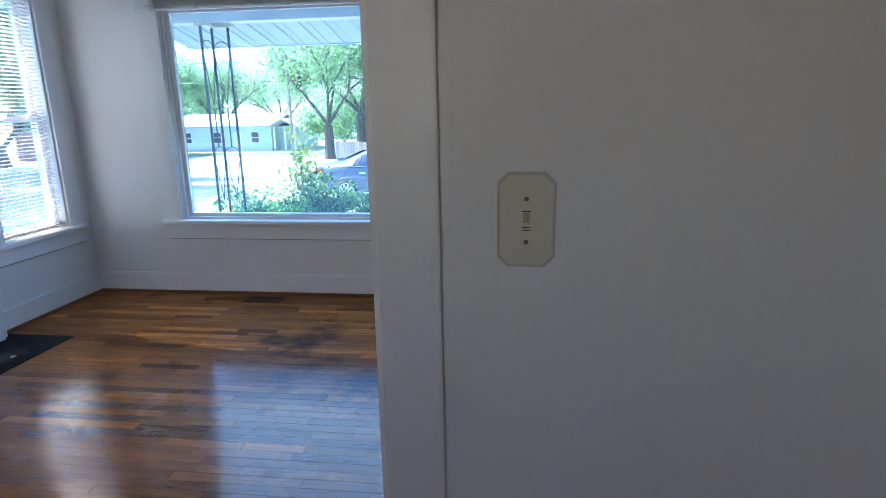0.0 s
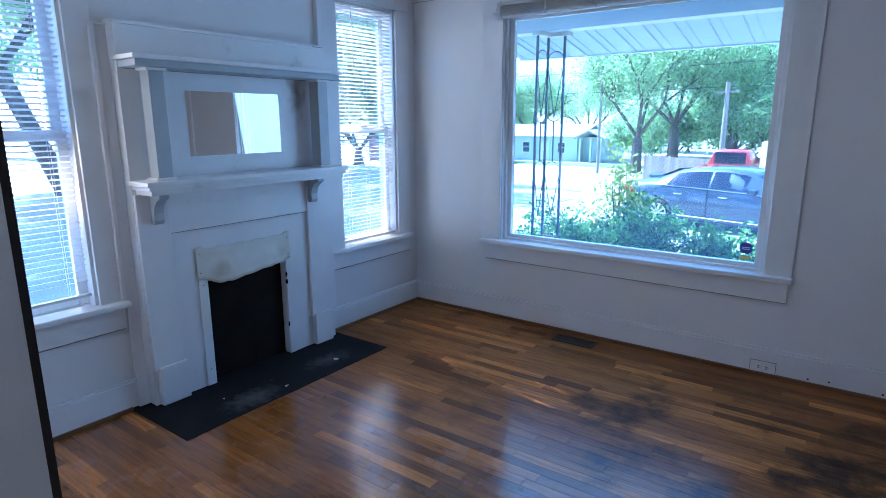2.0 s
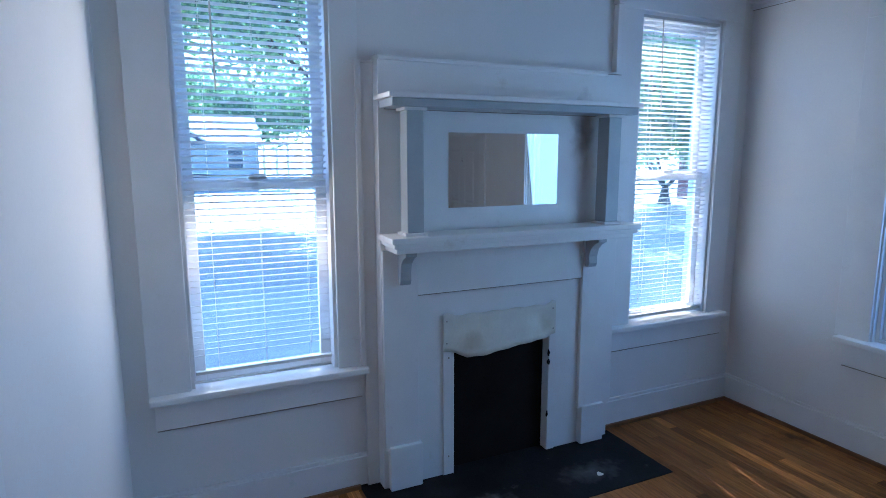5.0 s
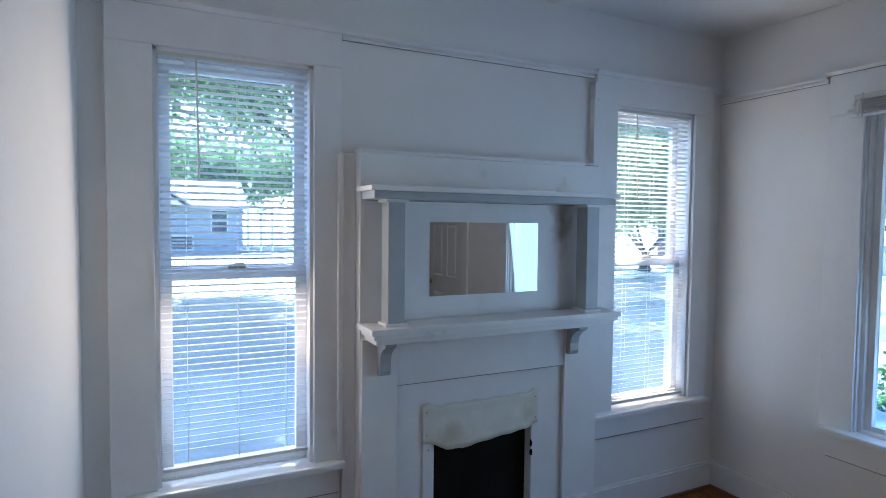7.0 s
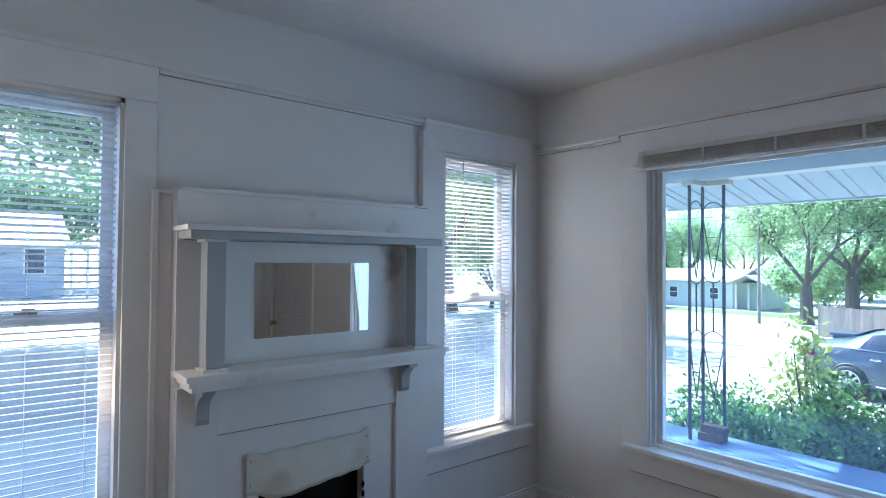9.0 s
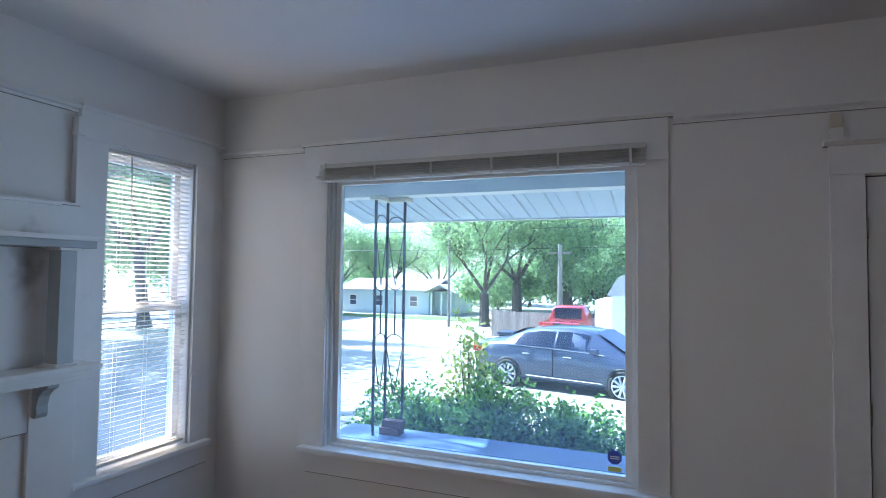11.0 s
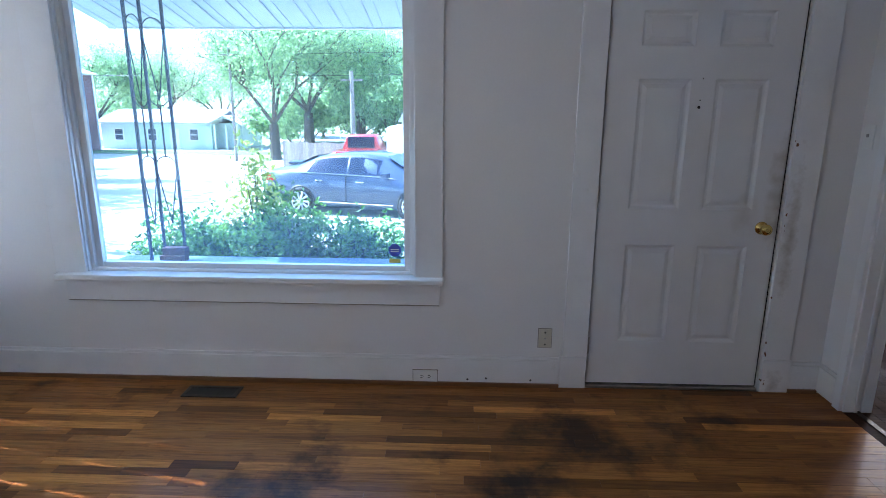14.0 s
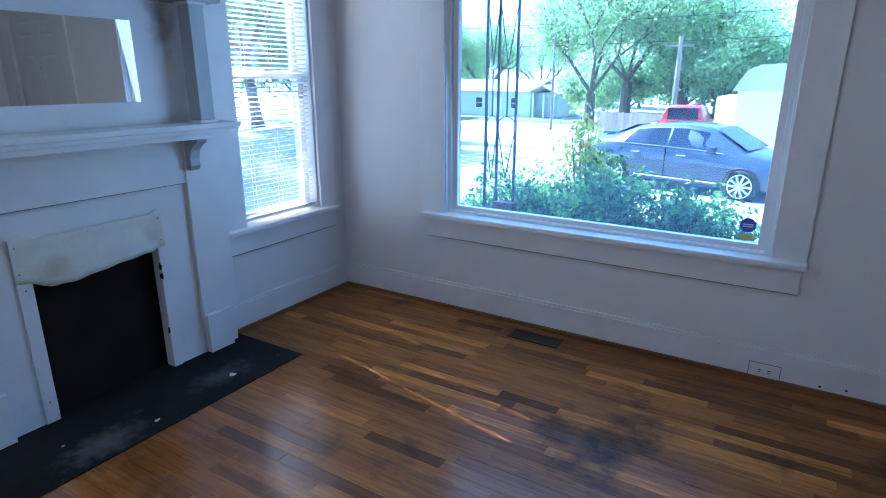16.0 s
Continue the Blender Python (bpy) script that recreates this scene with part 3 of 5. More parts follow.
        front.append(fa)
        back.append(fb)
    for i in range(cols):
        for j in range(rows_):
            bm.faces.new((front[i][j], front[i][j + 1], front[i + 1][j + 1], front[i + 1][j])).smooth = True
            bm.faces.new((back[i][j], back[i + 1][j], back[i + 1][j + 1], back[i][j + 1]))
        for j in (0, rows_):
            bm.faces.new((front[i][j], front[i + 1][j], back[i + 1][j], back[i][j]))
    bmesh.ops.recalc_face_normals(bm, faces=bm.faces)
    part("metal_cover", bm, M_COVER, f, "cream bent sheet metal with smoke stains")
    rng = random.Random(4)
    for k in range(6):
        zc = rng.choice((0.57, 0.54, 0.51, 0.47, 0.2)) + rng.uniform(-0.02, 0.02)
        r_ = rng.uniform(0.006, 0.013)
        bm = bmesh.new()
        prism(bm, [(oy1 - 0.003 + r_ * 0.7 * rng.uniform(0.5, 1.3) * math.cos(a * 0.9), zc + r_ * rng.uniform(0.8, 1.8) * math.sin(a * 0.9)) for a in range(7)], "x", bx + 0.006, bx + 0.011)
        part("broken_edge", bm, M_SOOT, f, "sooty broken plaster edge")
    for yq, zq in ((-1.995, 0.765), (-1.995, 0.66), (-1.405, 0.765), (-1.402, 0.66), (-1.72, 0.775), (-1.985, 0.59), (-1.985, 0.1)):
        bm = bmesh.new()
        lathe(bm, (bx + 0.012, yq, zq), (1, 0, 0), [(0, 0.004), (0.0025, 0.0035), (0.003, 0.001)], 8)
        part("nail", bm, M_GAP, f)
    part("firebox", boxes((-0.42, -0.4, oy0 - 0.1, oy1 + 0.1, 0, 0.9), (-0.4, bx - 0.002, oy0 - 0.02, oy0 - 0.001, 0, 0.9),
                          (-0.4, bx - 0.002, oy1 + 0.001, oy1 + 0.02, 0, 0.9), (-0.4, bx - 0.002, oy0, oy1, 0.72, 0.74),
                          (-0.4, bx - 0.002, oy0, oy1, -0.02, 0.0)), M_SOOT, f, "soot-black empty firebox")
    part("summer_front", boxes((0.03, 0.036, oy0, oy1, 0.002, 0.66)), M_SOOT, f, "matt black board closing the firebox")
    return f


fireplace()
hearth = thing("hearth", (0.27, -1.7, 0), "black worn slate hearth slab set in floor", "hearth")
bm = bmesh.new()
prism(bm, [(0.002, -2.40), (0.53, -2.40), (0.53, -0.985), (0.002, -0.985)], "z", -0.01, 0.004)
part("slab", bm, M_HEARTH, hearth)
rng = random.Random(8)
for fx_, fy_, r_ in ((0.4, -1.32, 0.02), (0.45, -1.75, 0.013), (0.3, -2.05, 0.006)):
    bm = bmesh.new()
    prism(bm, [(fx_ + r_ * rng.uniform(0.5, 1.2) * math.cos(a * 0.9), fy_ + r_ * rng.uniform(0.5, 1.2) * math.sin(a * 0.9)) for a in range(7)], "z", 0.0035, 0.0055)
    part("plaster_fleck", bm, M_COVER, hearth, "pale fleck of plaster")

# ---- baseboards, rails and corner trim ----
def run(name, rows, mat, label, cat):
    return tagged(part(name, boxes(*rows, bevel=0.003), mat), label, cat, kind="structure")


BB = "white painted baseboard with worn top edge"


def baseboard(x0, x1, y0, y1, wall):
    """A baseboard with a thinner bead along its top; wall names the side that it is fixed to."""
    k = 0.007
    cap = {"west": (x0, x1 - k, y0, y1), "east": (x0 + k, x1, y0, y1), "north": (x0, x1, y0 + k, y1), "south": (x0, x1, y0, y1 - k)}[wall]
    run("baseboard", [(x0, x1, y0, y1, 0.012, 0.15), (*cap, 0.15, 0.166)], M_TRIM, BB, "baseboard")


baseboard(0, 0.02, -0.985, -0.022, "west")
baseboard(0, 0.02, D, -2.362, "west")
baseboard(0, 3.32, -0.02, 0, "north")
baseboard(4.53, W, -0.02, 0, "north")
baseboard(W - 0.02, W, RO[1] + 0.05, -0.022, "east")
baseboard(0.02, 1.6, D, D + 0.02, "south")
baseboard(3.35, W, D, D + 0.02, "south")
baseboard(3.325, W, HALL - 0.02, HALL, "north")


def shoe(x0, x1, y0, y1, name="shoe_moulding"):
    run(name, [(x0, x1, y0, y1, -0.002, 0.02)], M_SHOE, "brown stained quarter-round shoe moulding", "moulding")


shoe(0.02, 0.036, -0.985, -0.036)
shoe(0.02, 0.036, D + 0.02, -2.40)
shoe(0.02, 3.32, -0.036, -0.02)
shoe(4.53, W - 0.02, -0.036, -0.02)

# hairline strips where trim meets plaster: grime, with the shadow line coloured in
CR = "thin dark strip for grime and shadow where trim meets wall"
for x0, x1, z in ((0.69, 2.674, 0.4505),):
    tagged(part("trim_dark_line", boxes((x0, x1, -0.0185, 0, z - 0.003, z + 0.0012)), M_GAP), CR, "crack", kind="structure")
for y0, y1, z in ((W1[0] - 0.13, W1[1] + 0.1, 0.4435), (W2[0] - 0.13, W2[1] + 0.13, 0.4435)):
    tagged(part("trim_dark_line", boxes((0, 0.0165, y0, y1, z - 0.003, z + 0.0012)), M_GAP), CR, "crack", kind="structure")

# strips along rails and casings, dark from grime and painted-in shadow
for x0, x1, z0, z1 in ((2.71, W, 2.3375, 2.34), (0.0, 0.627, 2.3425, 2.345),
                       (3.312, 4.548, 2.182, 2.185), (0.627, 2.71, 2.372, 2.375),
                       (0.627, 2.71, 2.3985, 2.401), (0.688, 2.676, 0.566, 0.57)):
    tagged(part("trim_dark_line", boxes((x0, x1, -0.0215 if x1 - x0 > 0.1 and z0 < 2.3 or 2.36 < z0 < 2.38 else -0.006, 0, z0, z1)), M_GAP), CR, "crack", kind="structure")
for y0, y1, z0, z1 in ((-2.36, -1.0, 2.3835, 2.386), 
                       (W1[0] - 0.13, W1[1] + 0.1, 0.556, 0.56), (W2[0] - 0.13, W2[1] + 0.13, 0.556, 0.56)):
    tagged(part("trim_dark_line", boxes((0, 0.0195 if z1 < 0.6 else 0.006, y0, y1, z0, z1)), M_GAP), CR, "crack", kind="structure")
for y0, y1, x1, z0, z1 in ((-2.14, -1.235, 0.1005, 0.9025, 0.905), (-2.3, -1.03, 0.0925, 1.9155, 1.918), (-2.28, -1.04, 0.1085, 1.115, 1.118), (-2.28, -1.07, 0.0925, 1.709, 1.712)):
    tagged(part("trim_dark_line", boxes((0.08, x1, y0, y1, z0, z1)), M_GAP), CR, "crack", kind="structure")

PR = "white painted picture rail moulding"


def rail_x(x0, x1, z):
    bm = bmesh.new()
    prism(bm, [(0, z), (-0.014, z), (-0.016, z + 0.008), (-0.008, z + 0.011), (-0.008, z + 0.015), (-0.026, z + 0.019), (-0.032, z + 0.026), (-0.032, z + 0.033), (0, z + 0.038)], "x", x0, x1)
    tagged(part("picture_rail", bm, M_TRIM), PR, "rail", kind="structure")


def rail_y(y0, y1, z):
    bm = bmesh.new()
    prism(bm, [(0, z), (0.014, z), (0.016, z + 0.008), (0.008, z + 0.011), (0.008, z + 0.015), (0.026, z + 0.019), (0.032, z + 0.026), (0.032, z + 0.033), (0, z + 0.038)], "y", y0, y1)
    tagged(part("picture_rail", bm, M_TRIM), PR, "rail", kind="structure")


rail_x(2.71, W, 2.34)
rail_x(0.0, 0.627, 2.345)
rail_y(-2.36, -1.0, 2.386)
rail_y(-0.085, 0.0, 2.386)
rail_y(D, -3.245, 2.386)
run("trim", [(0, 0.036, -1.015, -0.985, 1.92, 2.27), (0, 0.045, -1.02, -0.98, 2.27, 2.36)], M_TRIM, "short vertical picture moulding beside window", "trim")

# opening to the hall
bo = thing("doorway_1", ((BO[0] + BO[1]) / 2, HALL, 0), "wide cased opening with painted trim, one edge stained dark", "doorway", kind="structure")
part("jamb", boxes((BO[0], BO[0] + 0.004, HALL - 0.004, D + 0.004, 0, BO[2]), (BO[1] - 0.012, BO[1], HALL, D, 0, BO[2])), M_TRIM, bo)
part("casing", boxes((BO[0] - 0.12, BO[0] - 0.001, D, D + 0.018, 0, 2.18), (BO[1] + 0.001, BO[1] + 0.1, D, D + 0.018, 0, 2.18),
                     (BO[0], BO[1], D, D + 0.018, BO[2], 2.18), bevel=0.002), M_TRIM, bo)
part("stained_edge", boxes((BO[0] - 0.001, BO[0] + 0.003, D + 0.005, D + 0.02, 0, BO[2])), M_OLD, bo, "dark stained bare wood edge")
bm = bmesh.new()
box(bm, BO[1] - 0.002, BO[1] + 0.09, HALL - 0.012, HALL, 0, 2.18, bevel=0.004)
box(bm, BO[0] - 0.09, BO[0] + 0.002, HALL - 0.02, HALL, 0, 2.18, bevel=0.004)
part("casing", bm, M_TRIM, bo)

# opening to the next room, with pocket-door track
ro = thing("doorway_2", (W, (RO[0] + RO[1]) / 2, 0), "wide cased doorway with chipped white paint and floor track", "doorway", kind="structure")
part("casing", boxes((W - 0.018, W, RO[1] - 0.004, RO[1] + 0.05, 0, 2.06), bevel=0.003), M_TRIM, ro)
part("casing", boxes((W - 0.018, W, RO[0] - 0.12, RO[0] + 0.004, 0, 2.06), bevel=0.003), M_TRIM, ro)
part("head_casing", boxes((W - 0.022, W, RO[0] - 0.14, RO[1] + 0.07, 2.056, 2.19), bevel=0.003), M_TRIM, ro)
part("head_cap", boxes((W - 0.045, W, RO[0] - 0.15, RO[1] + 0.09, 2.19, 2.215), bevel=0.004), M_TRIM, ro)
part("jamb", boxes((W, W + 0.05, RO[1] - 0.015, RO[1], 0, 2.06), bevel=0.002), M_TRIM, ro)
part("jamb", boxes((W + 0.09, W + 0.14, RO[1] - 0.015, RO[1], 0, 2.06), bevel=0.002), M_TRIM, ro)
part("jamb", boxes((W, W + 0.14, RO[0], RO[0] + 0.015, 0, 2.06)), M_TRIM, ro)
part("stop_bead", boxes((W + 0.05, W + 0.066, RO[1] - 0.022, RO[1], 0, 2.06), bevel=0.004), M_TRIM, ro)
part("pocket_slot", boxes((W + 0.066, W + 0.09, RO[1] - 0.004, RO[1], 0, 2.06)), M_TRIM, ro)
for z_, dz_ in ((0.93, 0.06), (0.86, 0.015), (1.32, 0.03), (1.62, 0.012), (1.78, 0.16), (0.62, 0.01)):
    part("paint_chip", boxes((W + 0.105, W + 0.125, RO[1] - 0.0165, RO[1] - 0.0145, z_, z_ + dz_)), M_OLD, ro)
part("floor_track", boxes((W + 0.055, W + 0.085, RO[0], RO[1], -0.01, 0.004), bevel=0.002), M_VENT, ro, "thin dark metal pocket-door track")


# ---- small fixtures ----
def outlet_plate(name, x0, x1, y, z0, z1, mat, label, cat, kind):
    """A cover plate on a wall that faces -y."""
    p = thing(name, ((x0 + x1) / 2, y, z0), label, cat)
    part("plate", boxes((x0, x1, y - 0.006, y, z0, z1), bevel=0.003), mat, p)
    part("grimy_edge", boxes((x0 - 0.004, x1 + 0.003, y - 0.0015, y, z0 - 0.003, z1 + 0.004)), M_GAP, p)
    xm, zm = (x0 + x1) / 2, (z0 + z1) / 2
    if kind == "duplex":
        for s in (-1, 1):
            xc = xm + s * 0.02
            part("socket", boxes((xc - 0.015, xc + 0.015, y - 0.008, y - 0.005, zm - 0.017, zm + 0.017), bevel=0.002), mat, p)
            for q in (-0.006, 0.006):
                part("slot", boxes((xc - 0.006, xc + 0.005, y - 0.0088, y - 0.0078, zm + q - 0.002, zm + q + 0.002)), M_DARK, p)
            part("slot", boxes((xc + 0.007, xc + 0.011, y - 0.0088, y - 0.0078, zm - 0.002, zm + 0.002)), M_DARK, p)
    elif kind == "jack":
        for q in (0.034, 0.0, -0.034):
            bm = bmesh.new()
            lathe(bm, (xm, y - 0.005, zm + q), (0, -1, 0), [(0, 0.005), (0.003, 0.005), (0.004, 0.003)], 10)
            part("screw", bm, M_DARK if q else M_STEEL, p)
    elif kind == "toggle":
        part("toggle_slot", boxes((xm - 0.005, xm + 0.005, y - 0.0075, y - 0.0055, zm - 0.013, zm + 0.013)), M_DARK, p)
        bm = bmesh.new()
        prism(bm, [(y - 0.006, zm - 0.004), (y - 0.017, zm + 0.004), (y - 0.016, zm + 0.011), (y - 0.006, zm + 0.008)], "x", xm - 0.004, xm + 0.004)
        part("toggle", bm, M_PLATE, p)
        for q in (0.03, -0.03):
            bm = bmesh.new()
            lathe(bm, (xm, y - 0.005, zm + q), (0, -1, 0), [(0, 0.0035), (0.0018, 0.0035), (0.0025, 0.002)], 10)
            part("screw", bm, M_STEEL, p)
    return p


outlet_plate("outlet", 2.537, 2.667, -0.02, 0.016, 0.084, M_WPLATE, "white painted duplex outlet set in baseboard", "outlet", "duplex")
outlet_plate("jack_plate", 3.205, 3.273, 0.0, 0.221, 0.325, M_PLATE, "ivory plastic jack plate low on wall", "wall plate", "jack")


def chamfer_switch():
    """The ivory switch plate with clipped corners in the hall."""
    xc, zc, y = 3.441, 1.276, HALL
    p = thing("light_switch", (xc, y, zc), "ivory plastic light switch plate with clipped corners", "light switch")
    w, h, c = 0.04, 0.066, 0.014

    def ring(k):
        return [(xc - w + c, zc - h), (xc + w - c, zc - h), (xc + w, zc - h + c), (xc + w, zc + h - c), (xc + w - c, zc + h), (xc - w + c, zc + h), (xc - w, zc + h - c), (xc - w, zc - h + c)] if k == 0 else \
               [(xc + (u - xc) * 0.9, zc + (v - zc) * 0.94) for u, v in ring(0)]
    bm = bmesh.new()
    a = [bm.verts.new((u, y, v)) for u, v in ring(0)]
    b = [bm.verts.new((u, y - 0.004, v)) for u, v in ring(0)]
    d = [bm.verts.new((u, y - 0.008, v)) for u, v in ring(1)]
    for r, s in ((a, b), (b, d)):
        for i in range(8):
            bm.faces.new((r[i], r[(i + 1) % 8], s[(i + 1) % 8], s[i]))
    bm.faces.new(d)
    bmesh.ops.recalc_face_normals(bm, faces=bm.faces)
    part("plate", bm, M_PLATE, p)
    part("toggle_slot", boxes((xc - 0.0055, xc + 0.0055, y - 0.0095, y - 0.0075, zc - 0.014, zc + 0.014)), M_PLATE, p)
    for q in (-0.0135, 0.0125, -0.0095):
        part("slot_gap", boxes((xc - 0.0058, xc + 0.0058, y - 0.0102, y - 0.0094, zc + q, zc + q + 0.0012)), M_DARK, p)
    bm = bmesh.new()
    prism(bm, [(y - 0.008, zc - 0.004), (y - 0.02, zc + 0.006), (y - 0.019, zc + 0.013), (y - 0.008, zc + 0.01)], "x", xc - 0.0042, xc + 0.0042)
    part("toggle", bm, M_TOGGLE, p, "yellowed toggle lever")
    for q in (0.03, -0.03):
        bm = bmesh.new()
        lathe(bm, (xc, y - 0.007, zc + q), (0, -1, 0), [(0, 0.0032), (0.002, 0.0032), (0.003, 0.002)], 10)
        part("screw", bm, M_SCREW, p)


chamfer_switch()

# painted switch by the wide doorway, on the side wall
sw = thing("light_switch", (W, -0.07, 1.28), "white painted-over light switch plate by doorway", "light switch")
part("plate", boxes((W - 0.006, W, -0.1, -0.03, 1.285, 1.4), bevel=0.003), M_WPLATE, sw)
part("toggle", boxes((W - 0.016, W - 0.006, -0.069, -0.061, 1.34, 1.356), bevel=0.002), M_STEEL, sw)

sensor = thing("door_sensor", (3.36, -0.05, 2.21), "small white alarm sensor standing on door head", "alarm sensor")
part("housing", boxes((3.335, 3.385, -0.045, -0.008, 2.211, 2.26), bevel=0.005), M_WPLATE, sensor)
bm = bmesh.new()
prism(bm, [(3.338, 2.26), (3.382, 2.26), (3.382, 2.29), (3.37, 2.318), (3.345, 2.325), (3.34, 2.3)], "y", -0.04, -0.01)
part("cover", bm, M_PLATE, sensor, "yellowed curved plastic cover")

vent = thing("floor_vent", (1.49, -0.165, 0), "dark brown metal floor register near front wall", "floor vent")
part("frame", boxes((1.345, 1.635, -0.222, -0.2, 0.0, 0.006), (1.345, 1.635, -0.12, -0.102, 0.0, 0.006), (1.345, 1.365, -0.2, -0.12, 0.0, 0.006), (1.615, 1.635, -0.2, -0.12, 0.0, 0.006), bevel=0.002), M_VENT, vent)
part("duct", boxes((1.365, 1.615, -0.2, -0.12, 0.0005, 0.0015)), M_DARK, vent)
for k in range(16):
    xk = 1.372 + k * 0.0158
    part("slat", boxes((xk, xk + 0.004, -0.2, -0.12, 0.0015, 0.004)), M_VENT, vent)

# small cable holes along the foot of the front wall
for xh, zh in ((2.83, 0.022), (3.17, 0.024), (2.93, 0.03)):
    bm = bmesh.new()
    lathe(bm, (xh, -0.0195, zh + 0.012), (0, -1, 0), [(0, 0.006), (0.0012, 0.0055)], 10)
    tagged(part("cable_hole", bm, M_DARK), "small dark cable hole in baseboard", "hole", kind="structure")

# security sticker on the picture window
M_BLUE = material("sticker_blue", (0.06, 0.09, 0.4), 0.4, var=0.05)
M_YEL = material("sticker_yellow", (0.62, 0.52, 0.12), 0.4, var=0.05)
st = thing("window_sticker", (2.435, 0.066, 0.66), "small blue octagonal security sticker on window glass", "sticker")
bm = bmesh.new()
prism(bm, [(2.435 + 0.036 * math.cos(math.pi / 8 + k * math.pi / 4), 0.727 + 0.036 * math.sin(math.pi / 8 + k * math.pi / 4)) for k in range(8)], "y", 0.0655, 0.067)
part("badge", bm, M_BLUE, st)
part("yellow_strip", boxes((2.405, 2.465, 0.0655, 0.067, 0.658, 0.68)), M_YEL, st)
for q in (0.718, 0.728):
    part("lettering", boxes((2.413, 2.457, 0.0648, 0.0655, q, q + 0.005)), M_WPLATE, st)


# ---- floor boards ----
def wood_material(name, col, rough, stains=True):
    m = bpy.data.materials.new(name)
    m.use_nodes = True
    n, l = m.node_tree.nodes, m.node_tree.links
    b = n["Principled BSDF"]
    geo, info = n.new("ShaderNodeNewGeometry"), n.new("ShaderNodeObjectInfo")

    def math_node(op, a, c=None, v=None):
        k = n.new("ShaderNodeMath")
        k.operation = op
        l.new(a, k.inputs[0])
        if c is not None:
            l.new(c, k.inputs[1])
        if v is not None:
            k.inputs[1].default_value = v
        return k.outputs[0]
    both = math_node("ADD", info.outputs["Random"], geo.outputs["Random Per Island"])
    rnd = math_node("FRACT", both)
    shift = n.new("ShaderNodeVectorMath")
    shift.operation = "MULTIPLY_ADD"
    comb = n.new("ShaderNodeCombineXYZ")
    r50 = math_node("MULTIPLY", rnd, v=50)
    l.new(r50, comb.inputs[0])
    l.new(r50, comb.inputs[2])
    l.new(geo.outputs["Position"], shift.inputs[0])
    shift.inputs[1].default_value = (1.2, 22, 1)
    l.new(comb.outputs[0], shift.inputs[2])
    grain = n.new("ShaderNodeTexNoise")
    grain.inputs["Scale"].default_value, grain.inputs["Detail"].default_value = 3.5, 8
    grain.inputs["Roughness"].default_value, grain.inputs["Distortion"].default_value = 0.65, 0.6
    l.new(shift.outputs[0], grain.inputs[0])
    ramp = n.new("ShaderNodeValToRGB")
    ramp.color_ramp.elements[0].position, ramp.color_ramp.elements[1].position = 0.3, 0.72
    ramp.color_ramp.elements[0].color = (col[0] * 0.5, col[1] * 0.45, col[2] * 0.4, 1)
    ramp.color_ramp.elements[1].color = (col[0] * 1.35, col[1] * 1.35, col[2] * 1.3, 1)
    l.new(grain.outputs[0], ramp.inputs[0])
    tone = n.new("ShaderNodeValToRGB")
    cr = tone.color_ramp
    cr.elements[0].position, cr.elements[0].color = 0.0, (0.42, 0.38, 0.36, 1)
    cr.elements[1].position, cr.elements[1].color = 1.0, (2.1, 2.1, 1.9, 1)
    for pos, c in ((0.18, (0.78, 0.74, 0.7, 1)), (0.55, (1.0, 1.0, 1.0, 1)), (0.86, (1.18, 1.16, 1.1, 1))):
        e = cr.elements.new(pos)
        e.color = c
    l.new(rnd, tone.inputs[0])
    mul = n.new("ShaderNodeMix")
    mul.data_type, mul.blend_type = "RGBA", "MULTIPLY"
    mul.inputs["Factor"].default_value = 1
    l.new(ramp.outputs[0], mul.inputs["A"])
    l.new(tone.outputs[0], mul.inputs["B"])
    out = mul.outputs["Result"]
    # knots, scuffs and mineral streaks
    fleck = n.new("ShaderNodeTexNoise")
    fleck.inputs["Scale"].default_value, fleck.inputs["Detail"].default_value, fleck.inputs["Roughness"].default_value = 9, 5, 0.6
    fstretch = n.new("ShaderNodeVectorMath")
    fstretch.operation = "MULTIPLY"
    fstretch.inputs[1].default_value = (0.6, 2.2, 1)
    l.new(geo.outputs["Position"], fstretch.inputs[0])
    fshift = n.new("ShaderNodeVectorMath")
    fshift.operation = "ADD"
    l.new(fstretch.outputs[0], fshift.inputs[0])
    l.new(comb.outputs[0], fshift.inputs[1])
    l.new(fshift.outputs[0], fleck.inputs[0])
    fr = n.new("ShaderNodeMapRange")
    fr.inputs["From Min"].default_value, fr.inputs["From Max"].default_value = 0.6, 0.72
    fr.inputs["To Max"].default_value = 0.6
    l.new(fleck.outputs[0], fr.inputs[0])
    fm_ = n.new("ShaderNodeMix")
    fm_.data_type = "RGBA"
    l.new(fr.outputs[0], fm_.inputs["Factor"])
    l.new(out, fm_.inputs["A"])
    fm_.inputs["B"].default_value = (col[0] * 0.16, col[1] * 0.14, col[2] * 0.16, 1)
    out = fm_.outputs["Result"]
    # worn blotches and black water stains
    blot = n.new("ShaderNodeTexNoise")
    blot.inputs["Scale"].default_value, blot.inputs["Detail"].default_value, blot.inputs["Roughness"].default_value = 2.6, 9, 0.62
    l.new(geo.outputs["Position"], blot.inputs[0])
